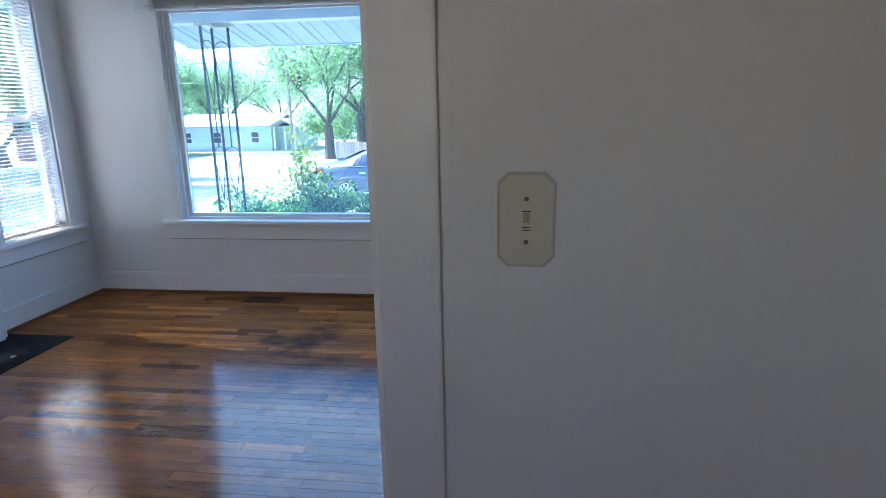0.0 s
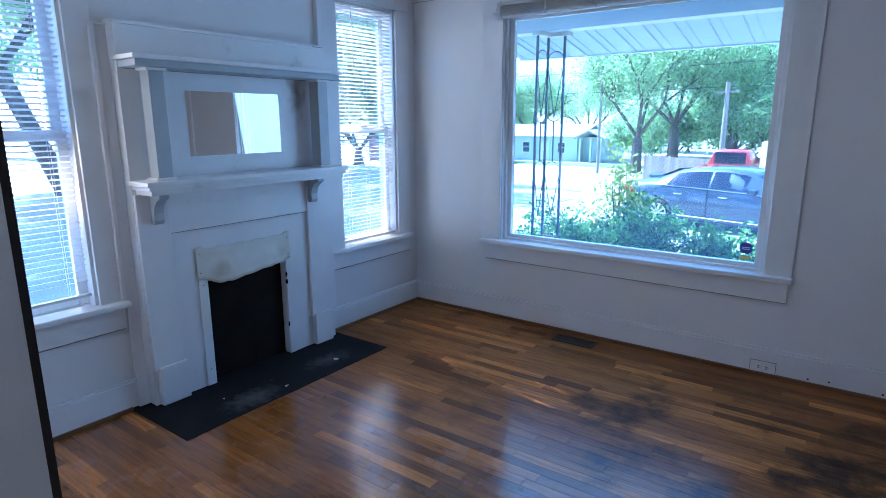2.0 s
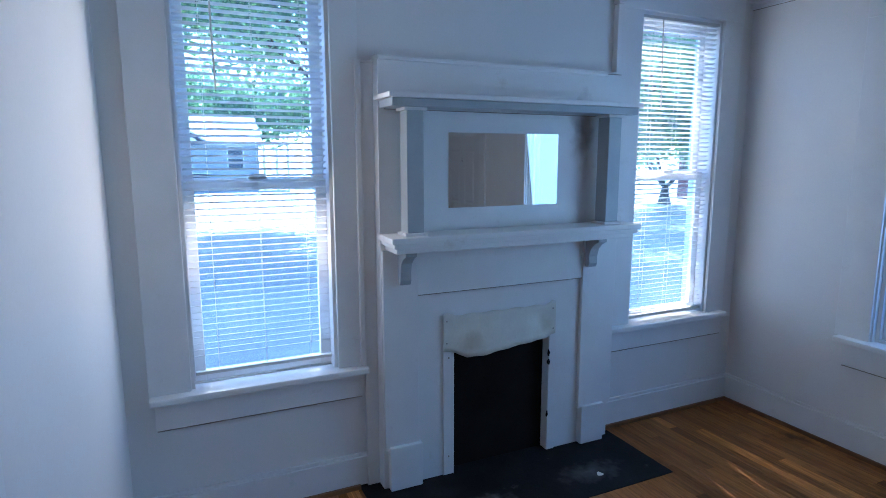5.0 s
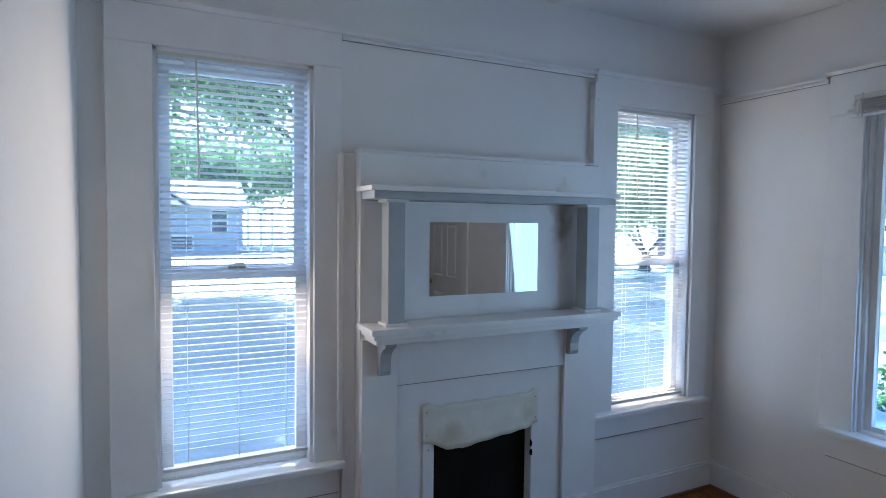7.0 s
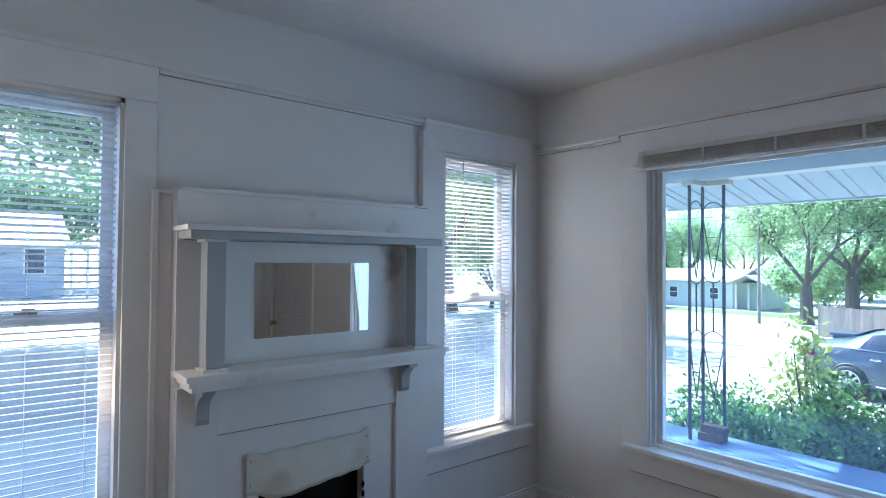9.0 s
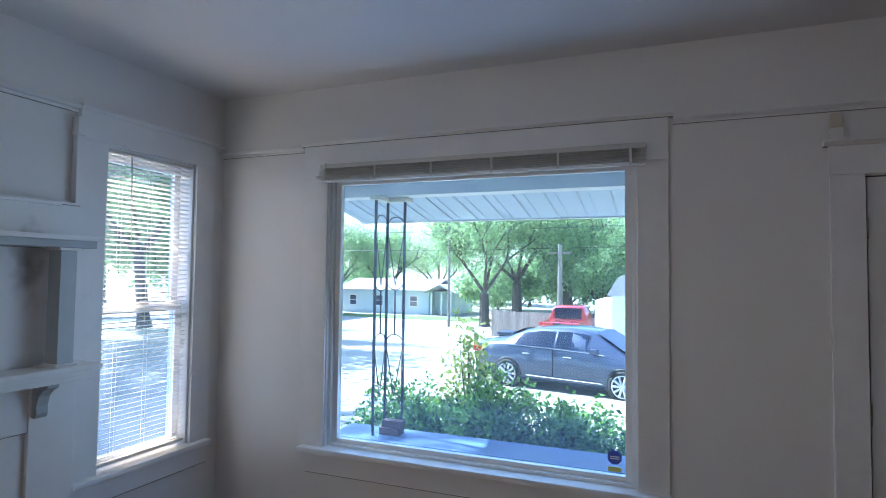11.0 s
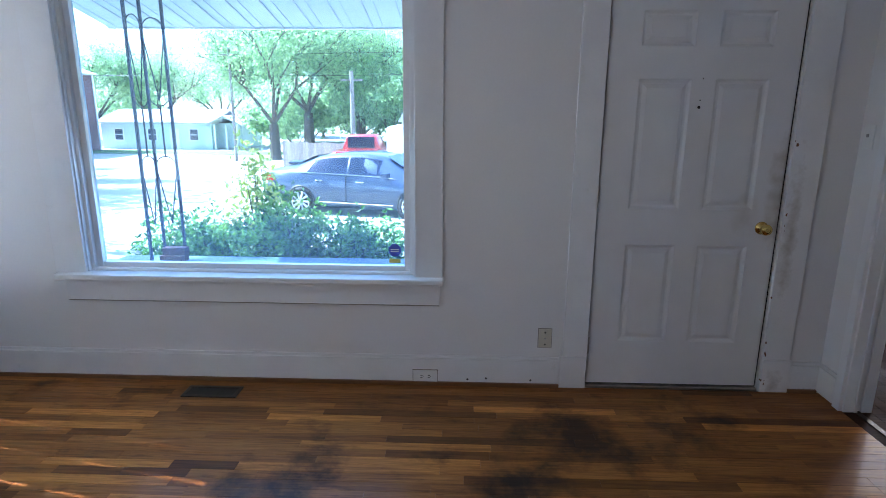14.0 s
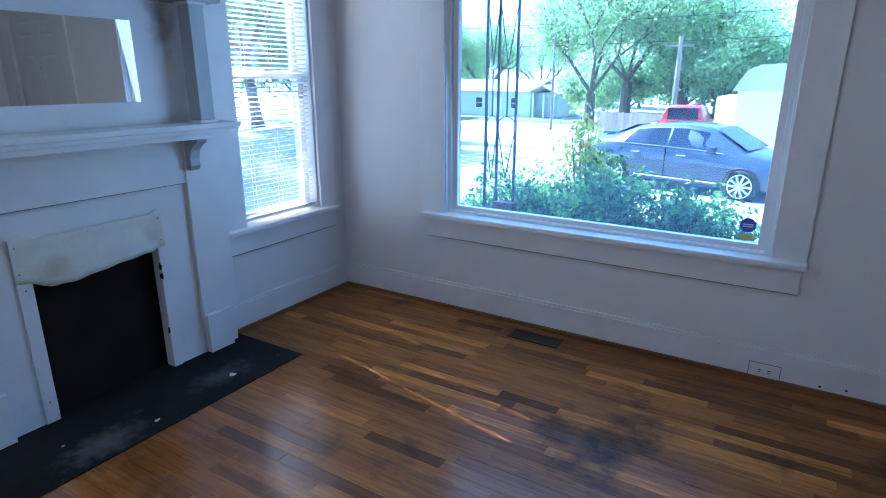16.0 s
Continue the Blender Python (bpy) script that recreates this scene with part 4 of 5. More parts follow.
    if stains:
        total = None
        for cx, cy, r in ((2.15, -0.95, 0.55), (3.05, -0.62, 0.6), (3.7, -0.35, 0.55), (3.3, -1.35, 0.8), (1.2, -1.6, 0.3), (2.6, -1.5, 0.5)):
            dd = n.new("ShaderNodeVectorMath")
            dd.operation = "DISTANCE"
            l.new(geo.outputs["Position"], dd.inputs[0])
            dd.inputs[1].default_value = (cx, cy, 0)
            fall = n.new("ShaderNodeMapRange")
            fall.inputs["From Min"].default_value, fall.inputs["From Max"].default_value = 0.0, r
            fall.inputs["To Min"].default_value, fall.inputs["To Max"].default_value = 0.21, 0.0
            l.new(dd.outputs["Value"], fall.inputs[0])
            total = fall.outputs[0] if total is None else math_node("ADD", total, fall.outputs[0])
        lifted = math_node("ADD", blot.outputs[0], total)
        sr = n.new("ShaderNodeMapRange")
        sr.inputs["From Min"].default_value, sr.inputs["From Max"].default_value = 0.6, 0.76
        sr.inputs["To Max"].default_value = 0.85
        l.new(lifted, sr.inputs[0])
        mx = n.new("ShaderNodeMix")
        mx.data_type = "RGBA"
        l.new(sr.outputs[0], mx.inputs["Factor"])
        l.new(out, mx.inputs["A"])
        mx.inputs["B"].default_value = (0.02, 0.014, 0.01, 1)
        out = mx.outputs["Result"]
    l.new(out, b.inputs["Base Color"])
    b.inputs["Specular IOR Level"].default_value = 0.16 if stains else 0.15
    b.inputs["IOR"].default_value = 1.5 if stains else 1.12
    rr = n.new("ShaderNodeMapRange")
    rr.inputs["From Min"].default_value, rr.inputs["From Max"].default_value = 0.35, 0.65
    rr.inputs["To Min"].default_value, rr.inputs["To Max"].default_value = rough * 0.75, rough * 1.5
    l.new(blot.outputs[0], rr.inputs[0])
    # the varnish is worn away towards the front wall
    sep = n.new("ShaderNodeSeparateXYZ")
    l.new(geo.outputs["Position"], sep.inputs[0])
    worn = n.new("ShaderNodeMapRange")
    worn.inputs["From Min"].default_value, worn.inputs["From Max"].default_value = -1.9, -1.2
    worn.inputs["To Min"].default_value, worn.inputs["To Max"].default_value = 0.0, 0.26 if stains else 0.0
    l.new(sep.outputs["Y"], worn.inputs[0])
    l.new(math_node("ADD", rr.outputs[0], worn.outputs[0]), b.inputs["Roughness"])
    if stains:
        varnish = n.new("ShaderNodeMapRange")
        varnish.inputs["From Min"].default_value, varnish.inputs["From Max"].default_value = -1.9, -1.2
        varnish.inputs["To Min"].default_value, varnish.inputs["To Max"].default_value = 0.9, 0.1
        l.new(sep.outputs["Y"], varnish.inputs[0])
        l.new(varnish.outputs[0], b.inputs["Coat Weight"])
        b.inputs["Coat IOR"].default_value, b.inputs["Coat Roughness"].default_value = 1.65, 0.13
    bp = n.new("ShaderNodeBump")
    bp.inputs["Strength"].default_value, bp.inputs["Distance"].default_value = 0.18, 0.001
    l.new(grain.outputs[0], bp.inputs["Height"])
    l.new(bp.outputs[0], b.inputs["Normal"])
    return m


M_WOOD = wood_material("oak_boards", (0.33, 0.125, 0.031), 0.22)
M_WOOD_DARK = wood_material("dark_stained_boards", (0.05, 0.024, 0.016), 0.4, stains=False)


# ---- next room, beyond the wide doorway ----
NX, NY = 8.6, 2.30
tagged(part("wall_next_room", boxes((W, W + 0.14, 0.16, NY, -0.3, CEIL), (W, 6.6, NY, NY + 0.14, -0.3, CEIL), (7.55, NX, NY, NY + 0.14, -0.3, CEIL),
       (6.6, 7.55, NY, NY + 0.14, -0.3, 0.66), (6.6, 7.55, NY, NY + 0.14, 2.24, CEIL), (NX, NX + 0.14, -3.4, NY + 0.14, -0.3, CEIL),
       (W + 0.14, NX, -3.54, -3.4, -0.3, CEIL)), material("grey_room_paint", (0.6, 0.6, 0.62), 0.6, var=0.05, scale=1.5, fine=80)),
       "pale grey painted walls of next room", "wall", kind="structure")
tagged(part("ceiling_next_room", boxes((W + 0.14, NX, -3.4, NY, CEIL, CEIL + 0.1), (W, NX + 0.14, 0.16, NY + 0.14, CEIL + 0.1, CEIL + 0.14)), M_CEIL), "flat white ceiling of next room", "ceiling", kind="structure")
nw = thing("window_4", (7.07, NY, 0.66), "white double-hung window with blind in next room", "window", kind="structure")
part("casing", boxes((6.48, 6.61, NY - 0.02, NY, 0.66, 2.24), bevel=0.003), M_TRIM, nw)
part("casing", boxes((7.54, 7.67, NY - 0.02, NY, 0.66, 2.24), bevel=0.003), M_TRIM, nw)
part("head_casing", boxes((6.46, 7.69, NY - 0.024, NY, 2.236, 2.38), bevel=0.003), M_TRIM, nw)
part("stool", boxes((6.46, 7.69, NY - 0.06, NY + 0.06, 0.635, 0.665), bevel=0.006), M_TRIM, nw)
part("apron", boxes((6.5, 7.65, NY - 0.018, NY, 0.53, 0.635), bevel=0.003), M_TRIM, nw)
part("sash", boxes((6.6, 6.65, NY + 0.06, NY + 0.1, 0.665, 2.24), (7.5, 7.55, NY + 0.06, NY + 0.1, 0.665, 2.24), (6.65, 7.5, NY + 0.06, NY + 0.1, 1.42, 1.47),
                   (6.65, 7.5, NY + 0.06, NY + 0.1, 0.665, 0.72), (6.65, 7.5, NY + 0.06, NY + 0.1, 2.19, 2.24), bevel=0.003), M_VINYL, nw)
p4 = part("pane", boxes((6.65, 7.5, NY + 0.078, NY + 0.082, 0.72, 1.42)), M_GLASS, nw)
p5 = part("pane", boxes((6.65, 7.5, NY + 0.078, NY + 0.082, 1.47, 2.19)), M_GLASS, nw)
p4.visible_shadow = p5.visible_shadow = False
nb = thing("window_blind", (7.07, NY + 0.03, 2.23), "white half-lowered mini blind in next room", "blind", "window blinds")
part("headrail", boxes((6.62, 7.53, NY + 0.015, NY + 0.045, 2.2, 2.225), bevel=0.002), M_BLIND_OLD, nb)
for k in range(58):
    zz = 2.185 - k * 0.0213
    part("slat", boxes((6.625, 7.525, NY + 0.018, NY + 0.042, zz, zz + 0.0012)), M_BLIND, nb)
run("baseboard", [(W + 0.14, NX, NY - 0.02, NY, 0.0, 0.165)], M_TRIM, BB, "baseboard")


# ---- porch ----
M_PORCH = material("porch_ceiling_paint", (0.5, 0.7, 0.86), 0.5, var=0.06, scale=1.5, fine=30, bump=0.1)
M_SEAM = material("soffit_seam", (0.4, 0.48, 0.53), 0.5, var=0.1)
M_SOFFIT = material("aluminium_soffit", (0.44, 0.56, 0.66), 0.45, var=0.06, scale=2, fine=30, bump=0.1)
M_PBLUE = material("blue_porch_paint", (0.07, 0.15, 0.28), 0.5, var=0.2, scale=3, fine=25, bump=0.4, dirt=(0.2, 0.24, 0.26), dirt_amount=0.4, dirt_scale=4)
M_IRON = material("painted_iron", (0.03, 0.045, 0.07), 0.4, 0.0, var=0.3, scale=9, fine=60, bump=0.3)
M_CREAM = material("cream_cap_paint", (0.66, 0.62, 0.5), 0.5, var=0.15, scale=8, fine=40)
M_BRICK = material("red_brick", (0.13, 0.06, 0.05), 0.8, var=0.35, scale=8, fine=60, bump=0.5, dist=0.004, rand=0.15)
# white boards darkened in colour so the sunlit wing doesn't burn out
M_WING = material("toned_down_clapboard", (0.38, 0.39, 0.37), 0.6, var=0.08, scale=2, fine=40, bump=0.2)
M_SIDING = material("white_clapboard", (0.74, 0.74, 0.7), 0.5, var=0.06, scale=2, fine=40, bump=0.2)
tagged(part("porch_floor", boxes((-0.35, W, 0.16, 2.3, GROUND - 0.2, -0.16)), M_PBLUE), "blue-grey painted porch floor", "porch floor", kind="structure")
tagged(part("porch_kerb", boxes((-0.3, 3.2, 1.74, 2.2, -0.16, 0.12), bevel=0.01), M_PBLUE), "low blue-grey painted porch ledge", "ledge", kind="structure")
tagged(part("porch_ceiling", boxes((-0.6, W, 0.16, 2.0, 2.5, 2.56)), M_PORCH), "pale blue painted porch ceiling", "ceiling", kind="structure")
tagged(part("porch_beam", boxes((-0.45, W, 1.93, 2.12, 2.35, 2.5), (-0.45, -0.28, 0.16, 1.93, 2.35, 2.5), bevel=0.006), M_SIDING), "white painted porch beam on iron post", "beam", kind="structure")
sof = thing("porch_awning", (2, 2.12, 2.36), "pale aluminium porch awning with ribbed panels", "awning", kind="structure")
X0, k = -0.82, 0
while X0 < W - 0.05:
    X1 = min(X0 + 0.3, W)
    bm = bmesh.new()
    prism(bm, [(2.0, 2.475), (3.2, 2.235), (3.2, 2.25), (2.0, 2.49)], "x", X0 + 0.004, X1)
    part("panel", bm, M_SOFFIT, sof)
    bm = bmesh.new()
    prism(bm, [(2.0, 2.462), (3.2, 2.222), (3.2, 2.236), (2.0, 2.476)], "x", X1 - 0.005, X1 + 0.004)
    part("seam", bm, M_SEAM, sof)
    bm = bmesh.new()
    prism(bm, [(2.0, 2.468), (3.2, 2.228), (3.2, 2.236), (2.0, 2.476)], "x", X0 + 0.1, X0 + 0.104)
    part("crease", bm, M_SEAM, sof)
    X0, k = X1, k + 1
part("gutter_edge", boxes((-0.83, W, 3.2, 3.26, 2.22, 2.32), bevel=0.008), M_SIDING, sof)
part("roof_sheet", boxes((-0.83, W, 0.16, 3.24, 2.6, 2.64)), M_SIDING, sof)

post = thing("porch_post", (0.115, 2.0, 0.12), "black wrought iron corner post with scrolls on brick", "post")
rods = [(0.1, 1.88), (0.115, 2.09), (0.3, 2.09)]
for x, y in rods:
    part("rod", boxes((x - 0.011, x + 0.011, y - 0.011, y + 0.011, 0.12, 2.31), bevel=0.002), M_IRON, post)
part("cap", boxes((0.06, 0.16, 1.83, 2.14, 2.31, 2.35), (0.16, 0.36, 2.04, 2.14, 2.31, 2.35), bevel=0.004), M_CREAM, post, "cream painted wooden cap")


def scroll(a, b):
    """Arches, a twisted bar and braces between two rods."""
    a, b = Vector((*a, 0)), Vector((*b, 0))
    mid, half = (a + b) / 2, (b - a) / 2
    bm = bmesh.new()

    def bar(pts, r=0.005):
        for p, q in zip(pts, pts[1:]):
            tube(bm, p, q, r, r, 5)
    up = Vector((0, 0, 1))
    rad = half.length * 0.95
    for zc, way in ((2.08, 1), (1.55, -1), (0.95, 1)):
        bar([mid + half * 0.95 * math.cos(t) + up * (zc + way * rad * math.sin(t)) for t in [i * math.pi / 8 for i in range(9)]])
    bar([a + up * 2.05, mid + up * 1.5])
    bar([b + up * 2.05, mid + up * 1.5])
    bar([mid + up * 1.46, mid + up * 1.04], 0.008)
    bar([a + up * 0.95, mid + up * 0.45])
    bar([b + up * 0.95, mid + up * 0.45])
    part("scroll", bm, M_IRON, post)


scroll(rods[0], rods[1])
scroll(rods[1], rods[2])
bp_ = thing("brick_stack", (0.2, 2.0, 0.12), "small stack of red bricks on porch ledge", "bricks")
for bx0, by0, bz0 in ((0.14, 1.93, 0.12), (0.14, 2.0, 0.12), (0.16, 1.95, 0.186)):
    part("brick", boxes((bx0, bx0 + (0.2 if bz0 < 0.25 else 0.1), by0, by0 + 0.065 + (0.03 if bz0 > 0.15 else 0), bz0, bz0 + 0.064), bevel=0.004), M_BRICK, bp_)

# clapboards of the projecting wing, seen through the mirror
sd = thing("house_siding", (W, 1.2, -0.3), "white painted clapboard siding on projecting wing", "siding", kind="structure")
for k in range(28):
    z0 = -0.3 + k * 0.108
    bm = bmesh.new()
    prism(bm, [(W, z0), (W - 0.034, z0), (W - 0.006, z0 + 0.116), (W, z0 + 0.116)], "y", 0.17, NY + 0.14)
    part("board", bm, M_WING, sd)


# ---- outdoors ----
M_GROUND = material("dry_ground", (0.36, 0.34, 0.28), 0.9, var=0.3, scale=0.5, fine=12, bump=0.6, dist=0.03,
                    dirt=(0.12, 0.16, 0.06), dirt_amount=0.5, dirt_scale=0.35)


def ground_z(y):
    return GROUND - 0.2 * min(max(0.0, (y - 4) / 6), 1) - 0.05 * min(max(0.0, y - 10), 30)


bm = bmesh.new()
bmesh.ops.create_grid(bm, x_segments=8, y_segments=400, size=400)
for v in bm.verts:
    v.co.z = ground_z(v.co.y)
tagged(part("ground", bm, M_GROUND), "sunlit dry yard and street ground", "ground", kind="structure")

M_LAWN = material("lawn", (0.1, 0.17, 0.04), 0.9, var=0.4, scale=1.5, fine=15, bump=0.8, dist=0.03)
bm = bmesh.new()
prism(bm, [(-40, 46), (-12, 46), (-13, 50), (-40, 50)], "z", ground_z(46) - 0.3, ground_z(46) + 0.03)
tagged(part("lawn_strip", bm, M_LAWN), "green mown lawn strip before white house", "lawn", kind="structure")


def leaf_material(name, col, dark):
    m = bpy.data.materials.new(name)
    m.use_nodes = True
    n, l = m.node_tree.nodes, m.node_tree.links
    b = n["Principled BSDF"]
    geo = n.new("ShaderNodeNewGeometry")
    r = n.new("ShaderNodeValToRGB")
    r.color_ramp.elements[0].color, r.color_ramp.elements[1].color = (*dark, 1), (*col, 1)
    l.new(geo.outputs["Random Per Island"], r.inputs[0])
    l.new(r.outputs[0], b.inputs["Base Color"])
    b.inputs["Roughness"].default_value = 0.45
    tr = n.new("ShaderNodeBsdfTranslucent")
    l.new(r.outputs[0], tr.inputs[0])
    mix = n.new("ShaderNodeMixShader")
    mix.inputs[0].default_value = 0.62
    l.new(b.outputs[0], mix.inputs[1])
    l.new(tr.outputs[0], mix.inputs[2])
    l.new(mix.outputs[0], n["Material Output"].inputs[0])
    return m


M_LEAF = leaf_material("shrub_leaf", (0.2, 0.44, 0.1), (0.016, 0.075, 0.03))
M_LEAF_YOUNG = leaf_material("young_leaf", (0.45, 0.5, 0.14), (0.24, 0.32, 0.08))
M_TREE = leaf_material("tree_leaf", (0.46, 0.64, 0.28), (0.12, 0.24, 0.13))
M_BARK = material("bark", (0.11, 0.085, 0.065), 0.9, var=0.4, scale=4, fine=20, bump=0.8, dist=0.02, stretch=(1, 1, 0.2))


def leaves(name, centres, spread, count, size, mat, parent, seed, label=""):
    """Many small folded leaves round the given centres, as one mesh."""
    rng = np.random.default_rng(seed)
    centres = np.asarray(centres)
    c = centres[rng.integers(0, len(centres), count)] + rng.normal(0, 1, (count, 3)) * spread
    a = rng.normal(0, 1, (count, 3))
    a /= np.linalg.norm(a, axis=1)[:, None]
    u = np.cross(a, rng.normal(0, 1, (count, 3)))
    u /= np.linalg.norm(u, axis=1)[:, None]
    w = np.cross(a, u)
    s = size * rng.uniform(0.6, 1.3, (count, 1))
    tip, base = c + u * s, c - u * s * 0.7
    left, right = c + w * s * 0.42 + a * s * 0.14, c - w * s * 0.42 + a * s * 0.14
    verts = np.stack([base, left, tip, right], 1).reshape(-1, 3) - np.array(parent.matrix_world.translation)
    i = np.arange(count) * 4
    faces = np.concatenate([np.stack([i, i + 2, i + 1], 1), np.stack([i, i + 3, i + 2], 1)])
    me = bpy.data.meshes.new(name)
    me.from_pydata(verts.tolist(), [], faces.tolist())
    me.materials.append(mat)
    ob = new(name, me)
    ob.parent = parent
    ob.matrix_world = Matrix.Translation(parent.matrix_world.translation)
    if label:
        tagged(ob, label)
    return ob


def shrub(x, y, wide, high, count, seed, mat, label, size=0.05, zb=None):
    rng = random.Random(seed)
    zb = GROUND if zb is None else zb
    t = thing("shrub", (x, y, zb), label, "shrub", "porch shrubs")
    bm = bmesh.new()
    tips = []
    for _ in range(26):
        ang, rr = rng.uniform(0, 2 * math.pi), math.sqrt(rng.random()) * wide
        top = Vector((x + rr * math.cos(ang), y + rr * math.sin(ang) * 0.6, zb + high * rng.uniform(0.55, 1.0) * (1 - 0.35 * (rr / wide) ** 2)))
        foot = Vector((x + rng.uniform(-0.15, 0.15) * wide, y + rng.uniform(-0.1, 0.1), zb - 0.02))
        mid = foot.lerp(top, 0.5) + Vector((rng.uniform(-0.1, 0.1), rng.uniform(-0.1, 0.1), 0.05))
        tube(bm, foot, mid, 0.012, 0.008, 5)
        tube(bm, mid, top, 0.008, 0.003, 5)
        for f in (0.45, 0.65, 0.8, 0.92, 1.0, 1.04):
            tips.append(mid.lerp(top, (f - 0.4) / 0.6) + Vector([rng.uniform(-0.12, 0.12) for _ in range(3)]))
    part("stems", bm, M_BARK, t)
    leaves("foliage", [tuple(p) for p in tips], 0.075, count, size, mat, t, seed)
    return t


SH = "dense green leafy shrub growing in front of porch"
shrub(0.35, 3.0, 0.75, 1.25, 5400, 1, M_LEAF, SH, 0.042)
shrub(1.25, 2.95, 0.7, 1.5, 6300, 2, M_LEAF, SH, 0.042)
shrub(1.95, 3.05, 0.55, 1.25, 3900, 3, M_LEAF, SH, 0.042)
shrub(-0.4, 3.3, 0.55, 1.1, 2700, 4, M_LEAF, SH, 0.042)
shrub(0.55, 3.4, 0.34, 1.9, 1000, 5, M_LEAF_YOUNG, "tall pale green young shrub among darker shrubs", 0.05)


def tree(x, y, high, wide, seed, count, size, zb, bare=0.35, label="tall leafy deciduous tree in summer foliage", lean=0.0, sway=0.0, girth=1.0):
    rng = random.Random(seed)
    t = thing("tree", (x, y, zb), label, "tree", "background trees")
    bm = bmesh.new()
    tips = []

    def grow(p, d, length, r, depth):
        q = p + d * length
        tube(bm, p, q, r, r * 0.68, 7)
        if depth == 0:
            tips.append(q)
            return
        if depth < 3:
            tips.extend((p.lerp(q, 0.35), p.lerp(q, 0.75)))
        for _ in range(3 if depth > 1 else 2):
            nd = (d + Vector((rng.uniform(-0.85, 0.85), rng.uniform(-0.85, 0.85), rng.uniform(-0.15, 0.5)))).normalized()
            grow(q, nd, length * rng.uniform(0.6, 0.85), r * 0.6, depth - 1)
    trunk = high * bare
    base = Vector((x, y, zb - 0.2))
    fork = base + Vector((lean, sway, trunk))
    tube(bm, base, base + (fork - base) * (0.5 / trunk), high * 0.035 * girth, high * 0.026 * girth, 9)
    tube(bm, base + (fork - base) * (0.5 / trunk), fork, high * 0.026 * girth, high * 0.02 * girth, 9)
    for i in range(5):
        a = i * 2 * math.pi / 5 + rng.uniform(-0.4, 0.4)
        grow(fork, Vector((math.cos(a) * 0.7, math.sin(a) * 0.7, rng.uniform(0.5, 1.1))).normalized(), wide * 0.42, high * 0.009, 3)
    part("trunk", bm, M_BARK, t)
    pts = np.array([tuple(p) for p in tips])
    top = zb + high
    pts[:, 2] = np.minimum(pts[:, 2], top)
    leaves("crown", pts, wide * 0.1, count, size, M_TREE, t, seed)
    return t


far_trees = [(-33, 66, 19, 8, 11, 0.12), (-38.5, 62, 19, 8, 12, 0.12), (-44, 60, 18, 8, 25, 0.12), (-30.5, 78, 18, 8, 30, 0.12),
             (-11.7, 42, 17, 8, 13, 0.17), (-10.3, 47, 19, 8, 14, 0.2), (-6.2, 49, 19, 8, 15, 0.16), (-2.9, 46, 14, 5.5, 18, 0.14),
             (-4.6, 58, 17, 8, 31, 0.12), (2.5, 62, 11, 6, 16, 0.1), (-16, 76, 9, 5, 17, 0.08), (-21, 78, 8, 5, 20, 0.08), (-9, 68, 11, 6, 26, 0.1),
             (-14.5, 64, 7, 5, 28, 0.08), (6, 40, 7, 4, 29, 0.1)]
for x, y, h, w, s, bare in far_trees:
    tree(x, y, h, w, s, 22000, 0.14, ground_z(y), bare=bare)
# undergrowth between the far trunks
for x, y, h, w, s in ((-12.5, 50, 4.5, 4.5, 41), (-7, 52, 5, 5, 42), (-1.5, 53, 5, 5, 43), (4, 54, 5, 5, 44), (-17, 64, 5, 5, 45), (9, 56, 6, 5, 46), (-40, 70, 6, 6, 47)):
    tree(x, y, h, w, s, 4000, 0.26, ground_z(y), bare=0.08, label="low bushy tree in far undergrowth")
# trees beside the house, seen through the blinds
YT = "broad leafy tree shading the side yard"
tree(-16, -6, 11, 8, 31, 34000, 0.2, GROUND, bare=0.36, label=YT)
tree(-17.5, 4.2, 11, 9, 32, 44000, 0.2, GROUND, bare=0.36, sway=-1.4, label=YT)
tree(-20, 16.8, 11, 7.5, 33, 24000, 0.22, GROUND, bare=0.3, label=YT, lean=-0.5)
# added with its crown out of view, to break up sun at the side windows
tree(-13.5, 4.5, 21, 6, 55, 9000, 0.17, GROUND, bare=0.55, sway=-4.2, girth=0.4, label="tall added tree that dapples sun on the side windows")
tree(-20, 7.5, 11, 8, 48, 26000, 0.2, GROUND, bare=0.34, label=YT)
tree(-25, 25, 12, 7, 38, 22000, 0.25, GROUND - 0.4, bare=0.08)
tree(13, 15, 9, 5, 40, 6000, 0.22, GROUND - 0.4, bare=0.15)
tree(-56, 3, 14, 7, 39, 8000, 0.3, GROUND, bare=0.15)
tree(-55, 10, 13, 7, 34, 7000, 0.3, GROUND, bare=0.25)
tree(-60, -4, 14, 7, 35, 7000, 0.3, GROUND, bare=0.25)
tree(-50, 22, 13, 7, 36, 7000, 0.3, GROUND, bare=0.25)
tree(-40, 30, 13, 7, 37, 6000, 0.3, GROUND, bare=0.25)


# ---- houses ----
M_ROOF = material("pale_shingle", (0.5, 0.48, 0.46), 0.8, var=0.2, scale=1.5, fine=10, bump=0.4, dist=0.02)
M_HWALL = material("pale_blue_siding", (0.5, 0.6, 0.6), 0.6, var=0.08, scale=1, fine=10)
M_HGREY = material("grey_blue_siding", (0.3, 0.34, 0.38), 0.6, var=0.1, scale=1, fine=10)
M_HBRICK = material("dark_red_brick", (0.16, 0.07, 0.065), 0.8, var=0.3, scale=3, fine=20, bump=0.3)
M_PANE = material("far_pane", (0.04, 0.06, 0.08), 0.08, var=0.05, bump=0)


